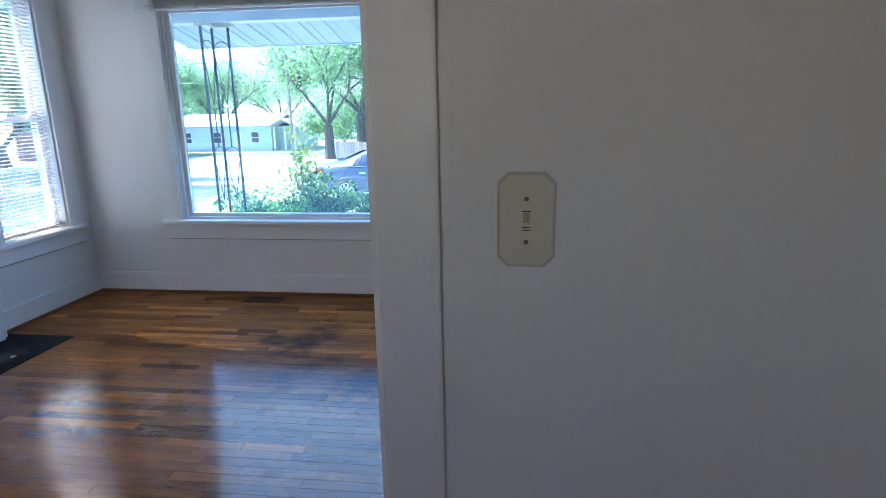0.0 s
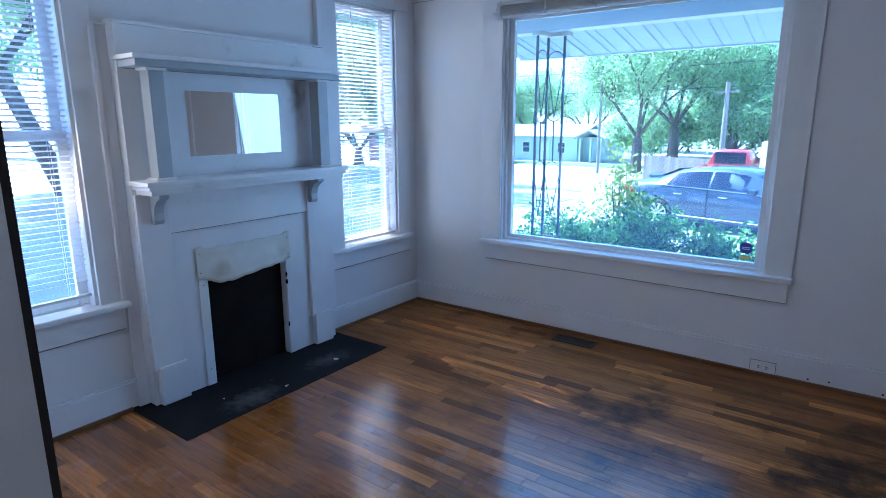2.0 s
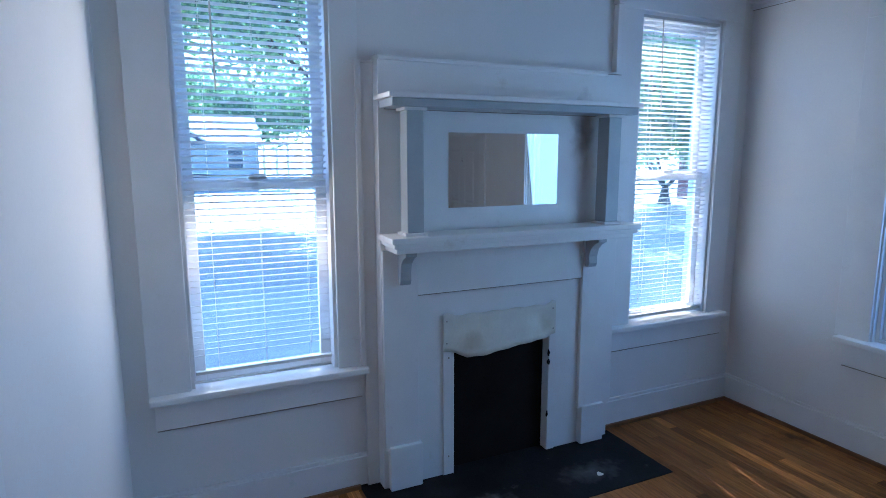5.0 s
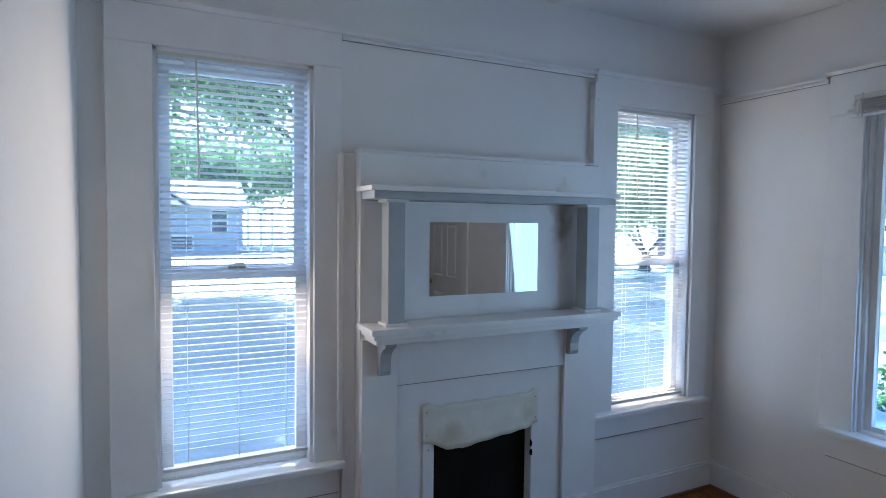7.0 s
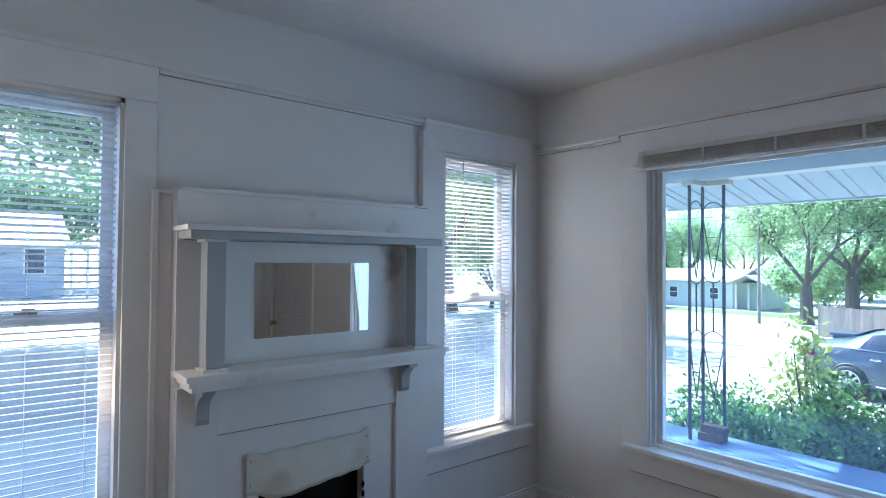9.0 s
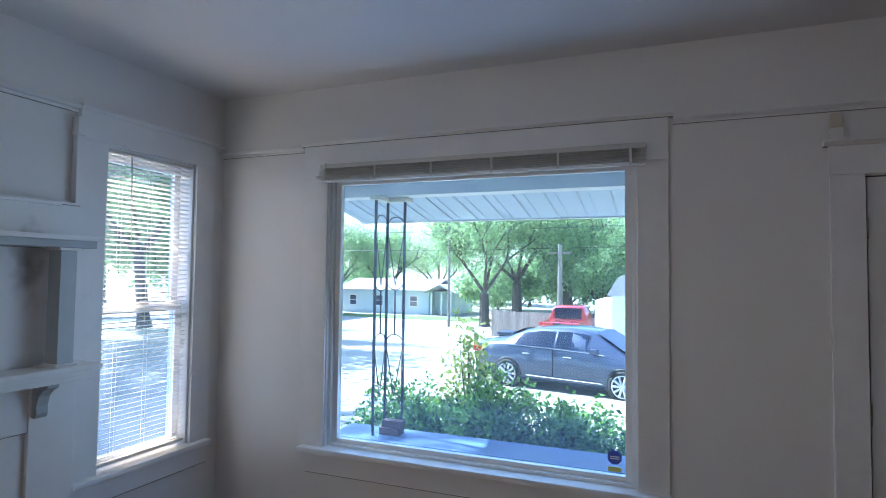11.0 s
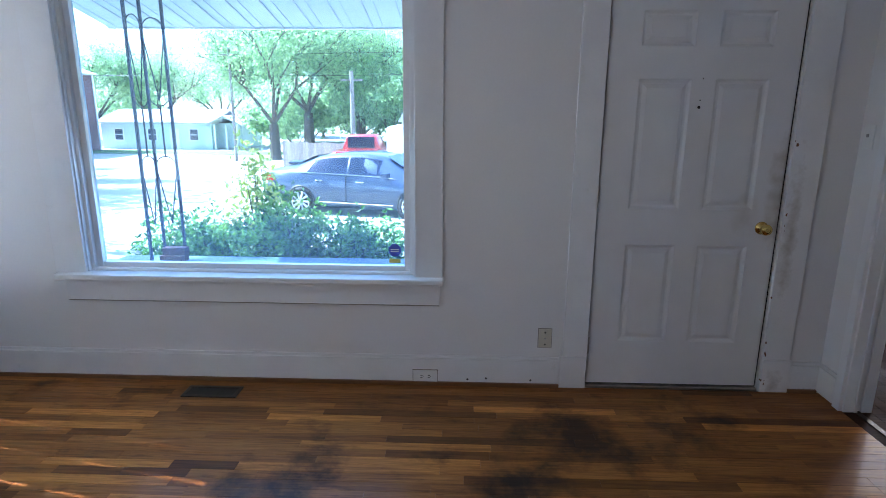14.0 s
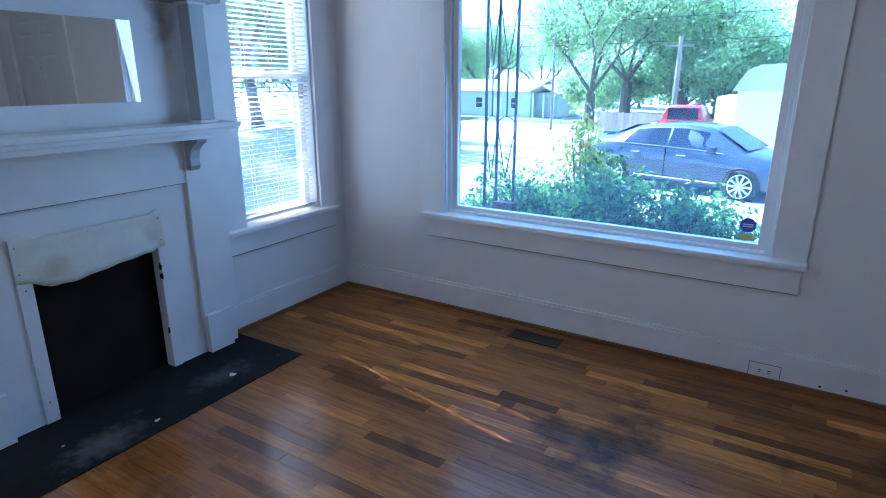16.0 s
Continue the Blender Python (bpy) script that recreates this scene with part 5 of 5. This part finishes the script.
def far_window(parent, x, y, z, w, h, axis):
    """A window on a far wall; axis is the way that the wall faces."""
    def bx(a0, a1, out0, out1, z0, z1):
        return (a0, a1, y - out1, y - out0, z0, z1) if axis == "-y" else (x + out0, x + out1, a0, a1, z0, z1)
    c = x if axis == "-y" else y
    win = part("window", boxes(bx(c - w / 2 - 0.08, c + w / 2 + 0.08, -0.02, 0.05, z - 0.08, z + h + 0.08)), M_SIDING, parent)
    part("pane", boxes(bx(c - w / 2, c + w / 2, 0.05, 0.06, z, z + h / 2 - 0.03)), M_PANE, win)
    part("pane", boxes(bx(c - w / 2, c + w / 2, 0.05, 0.06, z + h / 2 + 0.03, z + h)), M_PANE, win)


def gable_roof(bm, x0, x1, y0, y1, z, rise, along):
    """A gabled roof slab with overhang, its ridge along x or y."""
    if along == "x":
        ym = (y0 + y1) / 2
        return prism(bm, [(y0 - 0.4, z - 0.12), (ym, z + rise), (y1 + 0.4, z - 0.12), (y1 + 0.4, z + 0.02), (ym, z + rise + 0.16), (y0 - 0.4, z + 0.02)], "x", x0 - 0.3, x1 + 0.3)
    xm = (x0 + x1) / 2
    return prism(bm, [(x0 - 0.4, z - 0.12), (xm, z + rise), (x1 + 0.4, z - 0.12), (x1 + 0.4, z + 0.02), (xm, z + rise + 0.16), (x0 - 0.4, z + 0.02)], "y", y0 - 0.3, y1 + 0.3)


zb = ground_z(52)
h1 = thing("house", (-25, 55, zb), "small pale blue single-storey house with white roof", "house", "houses")
part("wall", boxes((-31.5, -20.9, 52, 60, zb - 0.3, 0.02)), M_HWALL, h1)
bm = bmesh.new()
gable_roof(bm, -31.5, -20.9, 52, 60, 0.0, 1.0, "x")
part("roof", bm, M_ROOF, h1)
part("porch_wall", boxes((-20.9, -18.6, 53.6, 59, zb - 0.3, -0.1)), M_HWALL, h1)
bm = bmesh.new()
gable_roof(bm, -20.8, -18.2, 51.6, 59, -0.15, 0.65, "y")
part("porch_roof", bm, M_ROOF, h1)
for px in (-20.5, -19.4, -18.4):
    part("porch_post", boxes((px - 0.07, px + 0.07, 51.7, 51.84, zb, -0.2)), M_SIDING, h1)
for wx in (-29.8, -26.6, -22.6):
    far_window(h1, wx, 52, zb + 0.85, 0.75, 1.0, "-y")
part("front_door", boxes((-24.9, -24.0, 51.93, 52, zb, zb + 1.9)), M_SIDING, h1)

zb2 = ground_z(42)
h2 = thing("house", (-35, 46, zb2), "two-storey dark red brick house with white windows", "house", "houses")
part("wall", boxes((-40, -30.5, 42, 50, zb2 - 0.3, 4.2)), M_HBRICK, h2)
bm = bmesh.new()
gable_roof(bm, -40, -30.5, 42, 50, 4.2, 1.6, "y")
part("roof", bm, M_ROOF, h2)
part("corner_board", boxes((-30.6, -30.4, 49.9, 50.05, zb2, 4.2)), M_SIDING, h2)
for wy in (43.6, 47.9):
    for wz in (zb2 + 1.1, zb2 + 4.4):
        far_window(h2, -30.5, wy, wz, 1.2, 1.6, "+x")

h3 = thing("house", (-45, 0, GROUND), "grey-blue single-storey neighbour house with gabled white roof", "house", "houses")
part("wall", boxes((-50, -42, -9, 2.6, GROUND - 0.2, 2.5)), M_HGREY, h3)
bm = bmesh.new()
gable_roof(bm, -50, -42, -9, 2.6, 2.5, 2.1, "y")
part("roof", bm, M_ROOF, h3)
bm = bmesh.new()
gable_roof(bm, -44, -41.4, -4.4, -1.2, 2.6, 1.2, "x")
part("dormer_roof", bm, M_ROOF, h3)
bm = bmesh.new()
prism(bm, [(-4.5, 2.4), (-1.1, 2.4), (-2.8, 3.75)], "x", -42.0, -41.6)
part("dormer_gable", bm, M_SIDING, h3)
part("porch_roof", boxes((-43.5, -41.2, 2.6, 4.8, 2.45, 2.62)), M_ROOF, h3)
for py_ in (2.9, 3.8, 4.6):
    part("porch_post", boxes((-41.5, -41.35, py_ - 0.07, py_ + 0.07, GROUND, 2.45)), M_SIDING, h3)
far_window(h3, -42, 1.0, 0.75, 1.0, 1.5, "+x")
far_window(h3, -42, -2.8, 3.0, 0.7, 0.4, "+x")
far_window(h3, -42, -1.6, -0.5, 1.6, 0.9, "+x")

zb4 = ground_z(18)
h4 = thing("garage", (3.5, 18, zb4), "white painted garage with pale grey roof", "garage")
part("wall", boxes((0.75, 7.5, 17, 24, zb4 - 0.3, 1.05)), M_SIDING, h4)
bm = bmesh.new()
prism(bm, [(0.6, 1.0), (7.7, 1.0), (7.7, 2.1), (1.3, 1.75), (0.95, 1.6)], "y", 16.9, 24.2)
part("roof", bm, M_ROOF, h4)
part("lean_to", boxes((-0.05, 0.75, 19, 23, zb4 - 0.4, 0.75)), M_SIDING, h4)

M_FENCE = material("weathered_cedar", (0.42, 0.33, 0.27), 0.85, var=0.3, scale=3, fine=25, rand=0.15, stretch=(1, 1, 0.2))
fz = ground_z(31)
fence = thing("fence", (-5, 31, fz), "weathered wooden board fence behind parked truck", "fence")
fx = -7.7
bm = bmesh.new()
box(bm, 0, 0.14, 0, 0.02, 0, 1.0)
fm = bpy.data.meshes.new("board")
bm.to_mesh(fm)
bm.free()
fm.materials.append(M_FENCE)
rng = random.Random(5)
while fx < 1.0:
    o = new("board", fm)
    o.parent = fence
    o.matrix_world = Matrix.Translation((fx, 31 + rng.uniform(-0.01, 0.01), fz)) @ Matrix.Diagonal((1, 1, 1.55 + rng.uniform(-0.03, 0.03) + (fx + 7.7) * -0.02, 1))
    fx += 0.15
part("rail", boxes((-7.7, 1.0, 31.03, 31.08, fz + 0.3, fz + 0.38)), M_FENCE, fence)
part("rail", boxes((-7.7, 1.0, 31.03, 31.08, fz + 1.1, fz + 1.18)), M_FENCE, fence)

# utility poles and wires
M_POLE = material("grey_pole_wood", (0.22, 0.19, 0.16), 0.9, var=0.3, scale=3, fine=20, stretch=(1, 1, 0.2))
for px, py_, hh, r in ((-14.0, 40, 8.1, 0.1), (-4.2, 34.5, 5.9, 0.15)):
    u = thing("utility_pole", (px, py_, ground_z(py_)), "tall weathered wooden utility pole with cross-arm", "utility pole", "utility poles")
    bm = bmesh.new()
    tube(bm, (px, py_, ground_z(py_) - 0.3), (px, py_, ground_z(py_) + hh), r * 1.2, r * 0.8, 10)
    part("shaft", bm, M_POLE, u)
    part("cross_arm", boxes((px - 0.7, px + 0.7, py_ - 0.06, py_ + 0.06, ground_z(py_) + hh - 0.6, ground_z(py_) + hh - 0.48)), M_POLE, u)
for x0, z0, x1, z1, yy in ((-60, 6.0, 30, 6.6, 40), (-60, 4.6, 30, 5.0, 40), (-60, 7.2, 30, 7.8, 34.5)):
    bm = bmesh.new()
    pts = [Vector((x0 + (x1 - x0) * i / 16, yy, z0 + (z1 - z0) * i / 16 - 1.2 * (1 - (i / 8 - 1) ** 2))) for i in range(17)]
    for p, q in zip(pts, pts[1:]):
        tube(bm, p, q, 0.018, 0.018, 4)
    tagged(part("overhead_wire", bm, M_DARK), "thin black overhead utility wire", "wire")


# ---- vehicles ----
M_CARPAINT = material("dark_blue_grey_paint", (0.04, 0.06, 0.1), 0.3, 0.15, var=0.04, bump=0, coat=0.6)
M_RED = material("red_truck_paint", (0.55, 0.03, 0.03), 0.3, 0.0, var=0.05, bump=0, coat=1.0)
M_CGLASS = material("tinted_car_glass", (0.012, 0.02, 0.04), 0.08, 0.0, var=0.02, bump=0, spec=0.35)
M_TYRE = material("tyre_rubber", (0.02, 0.02, 0.02), 0.8, var=0.2, bump=0.2)
M_RIM = material("alloy_rim", (0.6, 0.6, 0.6), 0.3, 0.9, var=0.05, bump=0)
M_CHROME = material("chrome", (0.8, 0.8, 0.8), 0.12, 1.0, var=0.02, bump=0)
M_TAIL = material("red_lens", (0.6, 0.03, 0.02), 0.2, var=0.05, bump=0)


def loft(rings):
    bm = bmesh.new()
    vs = [[bm.verts.new(p) for p in r] for r in rings]
    for a, b in zip(vs, vs[1:]):
        for i in range(len(a)):
            j = (i + 1) % len(a)
            f = bm.faces.new((a[i], a[j], b[j], b[i]))
            f.smooth = True
    bm.faces.new(vs[0][::-1])
    bm.faces.new(vs[-1])
    bmesh.ops.recalc_face_normals(bm, faces=bm.faces)
    return bm


def place(bm, m):
    bm.transform(m)
    return bm


def wheel(parent, m, x, y, r, side):
    """A wheel with tyre and spoked rim; side is -1 or 1 across the car."""
    w = part("wheel", place(lathe(bmesh.new(), (x, y - side * 0.2, r), (0, side, 0), [(0, r * 0.7), (0.02, r * 0.96), (0.1, r), (0.19, r * 0.97), (0.215, r * 0.76), (0.2, r * 0.7)], 28), m), M_TYRE, parent)
    part("rim", place(lathe(bmesh.new(), (x, y - side * 0.02, r), (0, side, 0), [(0, r * 0.7), (0.005, r * 0.66), (0.006, r * 0.5)], 28), m), M_DARK, w)
    bm = bmesh.new()
    for k in range(10):
        a = k * math.pi / 5
        d = Vector((math.cos(a), 0, math.sin(a)))
        tube(bm, Vector((x, y + side * 0.012, r)) + d * r * 0.12, Vector((x, y + side * 0.008, r)) + d * r * 0.7, 0.022, 0.03, 6)
    lathe(bm, (x, y - side * 0.005, r), (0, side, 0), [(0, r * 0.2), (0.03, r * 0.17), (0.034, r * 0.08)], 16)
    ring = lathe(bm, (x, y - side * 0.012, r), (0, side, 0), [(0, r * 0.74), (0.025, r * 0.73), (0.026, r * 0.66), (0.0, r * 0.65)], 28)
    part("spokes", place(bm, m), M_RIM, w)


def sedan(m, at):
    c = thing("car", at, "dark blue-grey four-door sedan parked in yard", "car", "parked vehicles")

    def ring(x, w, zb, zm, zbelt, wr, zr):
        half = [(w * 0.86, zb), (w * 0.98, zb + 0.1), (w, zm), (w * 0.965, zbelt), (wr, zr - 0.04), (wr * 0.8, zr)]
        return [(x, y, z) for y, z in half] + [(x, -y, z) for y, z in half[::-1]]
    rows = [(-2.46, 0.62, 0.35, 0.6, 0.78, 0.5, 0.86), (-2.38, 0.8, 0.26, 0.62, 0.95, 0.66, 1.03), (-2.0, 0.9, 0.22, 0.65, 0.99, 0.72, 1.08), (-1.7, 0.92, 0.2, 0.65, 1.0, 0.7, 1.12),
            (-1.1, 0.925, 0.2, 0.65, 0.99, 0.62, 1.37), (-0.6, 0.925, 0.2, 0.65, 0.98, 0.62, 1.45), (0.1, 0.925, 0.2, 0.65, 0.96, 0.61, 1.475), (0.6, 0.925, 0.2, 0.64, 0.95, 0.59, 1.42),
            (1.05, 0.92, 0.2, 0.63, 0.93, 0.64, 1.17), (1.35, 0.915, 0.2, 0.62, 0.92, 0.7, 0.99), (1.9, 0.9, 0.22, 0.6, 0.86, 0.7, 0.93), (2.3, 0.82, 0.24, 0.55, 0.74, 0.62, 0.8), (2.5, 0.6, 0.3, 0.5, 0.62, 0.5, 0.66)]
    part("body", place(loft([ring(*r) for r in rows]), m), M_CARPAINT, c)

    def side_pt(x, f, s, out=0.006):
        for p, q in zip(rows, rows[1:]):
            if p[0] <= x <= q[0]:
                t = (x - p[0]) / (q[0] - p[0])
                v = [a + (b - a) * t for a, b in zip(p, q)]
                y0, z0, y1, z1 = v[1] * 0.965, v[4], v[5], v[6] - 0.04
                return (x, s * (y0 + (y1 - y0) * f + out), z0 + (z1 - z0) * f)
    for s in (-1, 1):
        for xa, xb in ((-1.25, -0.25), (-0.19, 0.98)):
            bm = bmesh.new()
            n_ = 8
            lo = [bm.verts.new(side_pt(xa + (xb - xa) * i / n_, 0.12, s)) for i in range(n_ + 1)]
            hi = [bm.verts.new(side_pt(xa + (xb - xa) * i / n_, 0.9 if not ((xa < -1 and i == 0) or (xb > 0.9 and i > n_ - 2)) else 0.45, s)) for i in range(n_ + 1)]
            for i in range(n_):
                bm.faces.new((lo[i], lo[i + 1], hi[i + 1], hi[i]))
            part("side_window", place(bm, m), M_CGLASS, c, "dark tinted window")
        bm = bmesh.new()
        for i in range(12):
            tube(bm, side_pt(-1.4 + i * 0.2, 0.06, s, 0.01), side_pt(-1.2 + i * 0.2, 0.06, s, 0.01), 0.012, 0.012, 5)
        part("chrome_strip", place(bm, m), M_CHROME, c)
        for xh in (-1.0, 0.05):
            part("door_handle", place(boxes((xh, xh + 0.2, s * 0.905, s * 0.955, 0.83, 0.865) if s > 0 else (xh, xh + 0.2, -0.955, -0.905, 0.83, 0.865), bevel=0.01), m), M_CHROME, c)
        part("sill_trim", place(boxes((-0.9, 0.95, 0.905, 0.937, 0.33, 0.36) if s > 0 else (-0.9, 0.95, -0.937, -0.905, 0.33, 0.36), bevel=0.004), m), M_CHROME, c)
        part("wing_mirror", place(boxes((0.72, 0.9, 0.93, 1.1, 0.97, 1.09) if s > 0 else (0.72, 0.9, -1.1, -0.93, 0.97, 1.09), bevel=0.03), m), M_CARPAINT, c)
        part("door_gap", place(boxes((-0.226, -0.214, 0.9, 0.929, 0.3, 0.98) if s > 0 else (-0.226, -0.214, -0.929, -0.9, 0.3, 0.98)), m), M_DARK, c)
        part("tail_light", place(boxes((-2.44, -2.15, 0.6, 0.9, 0.78, 0.92) if s > 0 else (-2.44, -2.15, -0.9, -0.6, 0.78, 0.92), bevel=0.04), m), M_TAIL, c)
        for xw in (-1.41, 1.41):
            bm = bmesh.new()
            lathe(bm, (xw, s * 0.8, 0.34), (0, s, 0), [(0, 0.36), (0.122, 0.375), (0.128, 0.35)], 28)
            part("wheel_arch", place(bm, m), M_DARK, c)
            wheel(c, m, xw, s * 0.94, 0.335, s)
    bm = bmesh.new()
    bm.faces.new([bm.verts.new(p) for p in ((0.66, -0.52, 1.405), (0.66, 0.52, 1.405), (1.36, 0.62, 1.005), (1.36, -0.62, 1.005))])
    part("windscreen", place(bm, m @ Matrix.Translation((0.02, 0, 0.02))), M_CGLASS, c)
    bm = bmesh.new()
    bm.faces.new([bm.verts.new(p) for p in ((-1.12, -0.52, 1.38), (-1.12, 0.52, 1.38), (-1.68, 0.6, 1.13), (-1.68, -0.6, 1.13))])
    part("rear_window", place(bm, m @ Matrix.Translation((-0.02, 0, 0.02))), M_CGLASS, c)
    return c


rear, front = Vector((-1.06, 10.69, 0)), Vector((1.66, 9.98, 0))
fwd = (front - rear).normalized()
centre = (rear + front) / 2 + Vector((-fwd.y, fwd.x, 0)) * 0.93
centre.z = ground_z(centre.y) + 0.01
ang = math.degrees(math.atan2(fwd.y, fwd.x))
sedan(Matrix.Translation(centre) @ pose(0, 0, 0, 0, 0, ang), tuple(centre))


def pickup(m, at):
    t = thing("pickup_truck", at, "red pickup truck parked with tailgate facing house", "truck", "parked vehicles")
    part("bed", place(boxes((-2.8, -0.6, -0.95, 0.95, 0.55, 1.18), bevel=0.06), m), M_RED, t)
    rings = [[(x, y, z) for y, z in ((0.95, 0.55), (0.97, 1.2), (w, zt - 0.06), (w * 0.85, zt), (-w * 0.85, zt), (-w, zt - 0.06), (-0.97, 1.2), (-0.95, 0.55))] for x, w, zt in
             ((-0.6, 0.74, 1.76), (-0.5, 0.76, 1.84), (0.7, 0.76, 1.86), (0.95, 0.74, 1.8), (1.5, 0.85, 1.25))]
    part("cab", place(loft(rings), m), M_RED, t)
    part("hood", place(boxes((1.4, 2.8, -0.95, 0.95, 0.5, 1.2), bevel=0.1), m), M_RED, t)
    part("rear_window", place(boxes((-0.68, -0.6, -0.68, 0.68, 1.22, 1.76), bevel=0.01), m), M_CGLASS, t)
    part("tailgate", place(boxes((-2.84, -2.8, -0.7, 0.7, 0.7, 1.16), bevel=0.02), m), M_RED, t)
    part("tailgate_panel", place(boxes((-2.87, -2.84, -0.25, 0.25, 0.72, 1.14), bevel=0.01), m), M_DARK, t)
    part("emblem", place(boxes((-2.885, -2.87, -0.07, 0.07, 0.92, 1.04), bevel=0.01), m), M_CHROME, t)
    part("bumper", place(boxes((-2.95, -2.8, -0.95, 0.95, 0.45, 0.62), bevel=0.03), m), M_CHROME, t)
    for s in (-1, 1):
        a, b = sorted((s * 0.72, s * 0.95))
        part("tail_light", place(boxes((-2.83, -2.78, a, b, 0.75, 1.15), bevel=0.02), m), M_TAIL, t)
        a, b = sorted((s * 0.98, s * 1.2))
        part("wing_mirror", place(boxes((0.75, 0.9, a, b, 1.2, 1.45), bevel=0.03), m), M_DARK, t)
        for xw in (-1.7, 1.75):
            wheel(t, m, xw, s * 0.94, 0.38, s)
    return t


tc = Vector((-2.35, 27.5, ground_z(25)))
pickup(Matrix.Translation(tc) @ pose(0, 0, 0, 0, 0, 88), tuple(tc))

bin_ = thing("wheelie_bin", (-2.3, 15.5, ground_z(15.5)), "dark blue plastic bin standing by shrub", "bin")
part("body", boxes((-2.6, -2.0, 15.2, 15.8, ground_z(15.5), ground_z(15.5) + 1.0), bevel=0.05), M_IRON, bin_)
part("lid", boxes((-2.65, -1.95, 15.15, 15.85, ground_z(15.5) + 1.0, ground_z(15.5) + 1.08), bevel=0.03), M_IRON, bin_)


# ---- boards of the floors ----
BW = 0.057


def board_mesh(length, cache={}):
    key = round(length, 2)
    if key not in cache:
        bm = bmesh.new()
        a, b = BW / 2 - 0.0002, key / 2 - 0.0002
        c = 0.0007
        lo = [bm.verts.new(p) for p in ((-b, -a, -0.012), (b, -a, -0.012), (b, a, -0.012), (-b, a, -0.012))]
        mi = [bm.verts.new(p) for p in ((-b, -a, -c), (b, -a, -c), (b, a, -c), (-b, a, -c))]
        hi = [bm.verts.new(p) for p in ((-b + c, -a + c, 0), (b - c, -a + c, 0), (b - c, a - c, 0), (-b + c, a - c, 0))]
        for r, s in ((lo, mi), (mi, hi)):
            for i in range(4):
                bm.faces.new((r[i], r[(i + 1) % 4], s[(i + 1) % 4], s[i]))
        bm.faces.new(hi)
        me = bpy.data.meshes.new("board")
        bm.to_mesh(me)
        bm.free()
        me.materials.append(M_WOOD)
        cache[key] = me
    return cache[key]


floor_root = thing("floor", (0, 0, 0), "worn oak strip floor with dark stains and gloss", "floor", kind="structure")
rng = random.Random(21)
rest_v, rest_f = [], []
made = 0
row = 0
y = -0.02 - BW / 2
while y > -5.6:
    x = 0.0
    while x < W - 0.01:
        ln = min(rng.choice((0.28, 0.36, 0.45, 0.55, 0.7, 0.85, 1.05)), W - x)
        if x == 0.0:
            ln *= rng.uniform(0.4, 1.0)
        ln = round(ln, 2) if W - x - ln > 0.15 else W - x
        cx = x + ln / 2
        dz = rng.uniform(-0.0004, 0.0004)
        if y > -2.2 and made < 300 and x < 4.3:
            o = new("board", board_mesh(ln))
            o.parent = floor_root
            o.matrix_world = Matrix.Translation((cx, y, dz))
            made += 1
        else:
            i = len(rest_v)
            a, b, c = BW / 2 - 0.0002, ln / 2 - 0.0002, 0.0007
            for q, zz in ((0, -c), (c, 0)):
                rest_v += [(cx - b + q, y - a + q, zz + dz), (cx + b - q, y - a + q, zz + dz), (cx + b - q, y + a - q, zz + dz), (cx - b + q, y + a - q, zz + dz)]
            rest_f += [(i + k, i + (k + 1) % 4, i + 4 + (k + 1) % 4, i + 4 + k) for k in range(4)] + [(i + 4, i + 5, i + 6, i + 7)]
        x += ln
    y -= BW
    row += 1
me = bpy.data.meshes.new("boards")
me.from_pydata(rest_v, [], rest_f)
me.materials.append(M_WOOD)
rest = new("boards", me)
rest.parent = floor_root
tagged(rest, "further oak floor boards", kind="stuff")

nr = thing("floor_next_room", (0, 0, 0), "dark glossy wooden floor of next room", "floor", kind="structure")
rest_v, rest_f = [], []
x = W
while x < NX:
    yy = -3.4
    while yy < NY:
        ln = rng.uniform(0.7, 1.6)
        y1 = min(yy + ln, NY)
        i = len(rest_v)
        for q, zz in ((0, -0.0012), (0.0012, 0)):
            rest_v += [(x + 0.0005 + q, yy + q, zz), (x + 0.0695 - q, yy + q, zz), (x + 0.0695 - q, y1 - q, zz), (x + 0.0005 + q, y1 - q, zz)]
        rest_f += [(i + k, i + (k + 1) % 4, i + 4 + (k + 1) % 4, i + 4 + k) for k in range(4)] + [(i + 4, i + 5, i + 6, i + 7)]
        yy = y1
    x += 0.07
me = bpy.data.meshes.new("boards")
me.from_pydata(rest_v, [], rest_f)
me.materials.append(M_WOOD_DARK)
nb_ = new("boards", me)
nb_.parent = nr
tagged(nb_, "dark stained floor boards", kind="stuff")
tagged(part("subfloor_next_room", boxes((W + 0.14, NX, -3.4, NY, -0.3, -0.004)), M_DARK), "dark timber subfloor of next room", "floor", kind="structure")
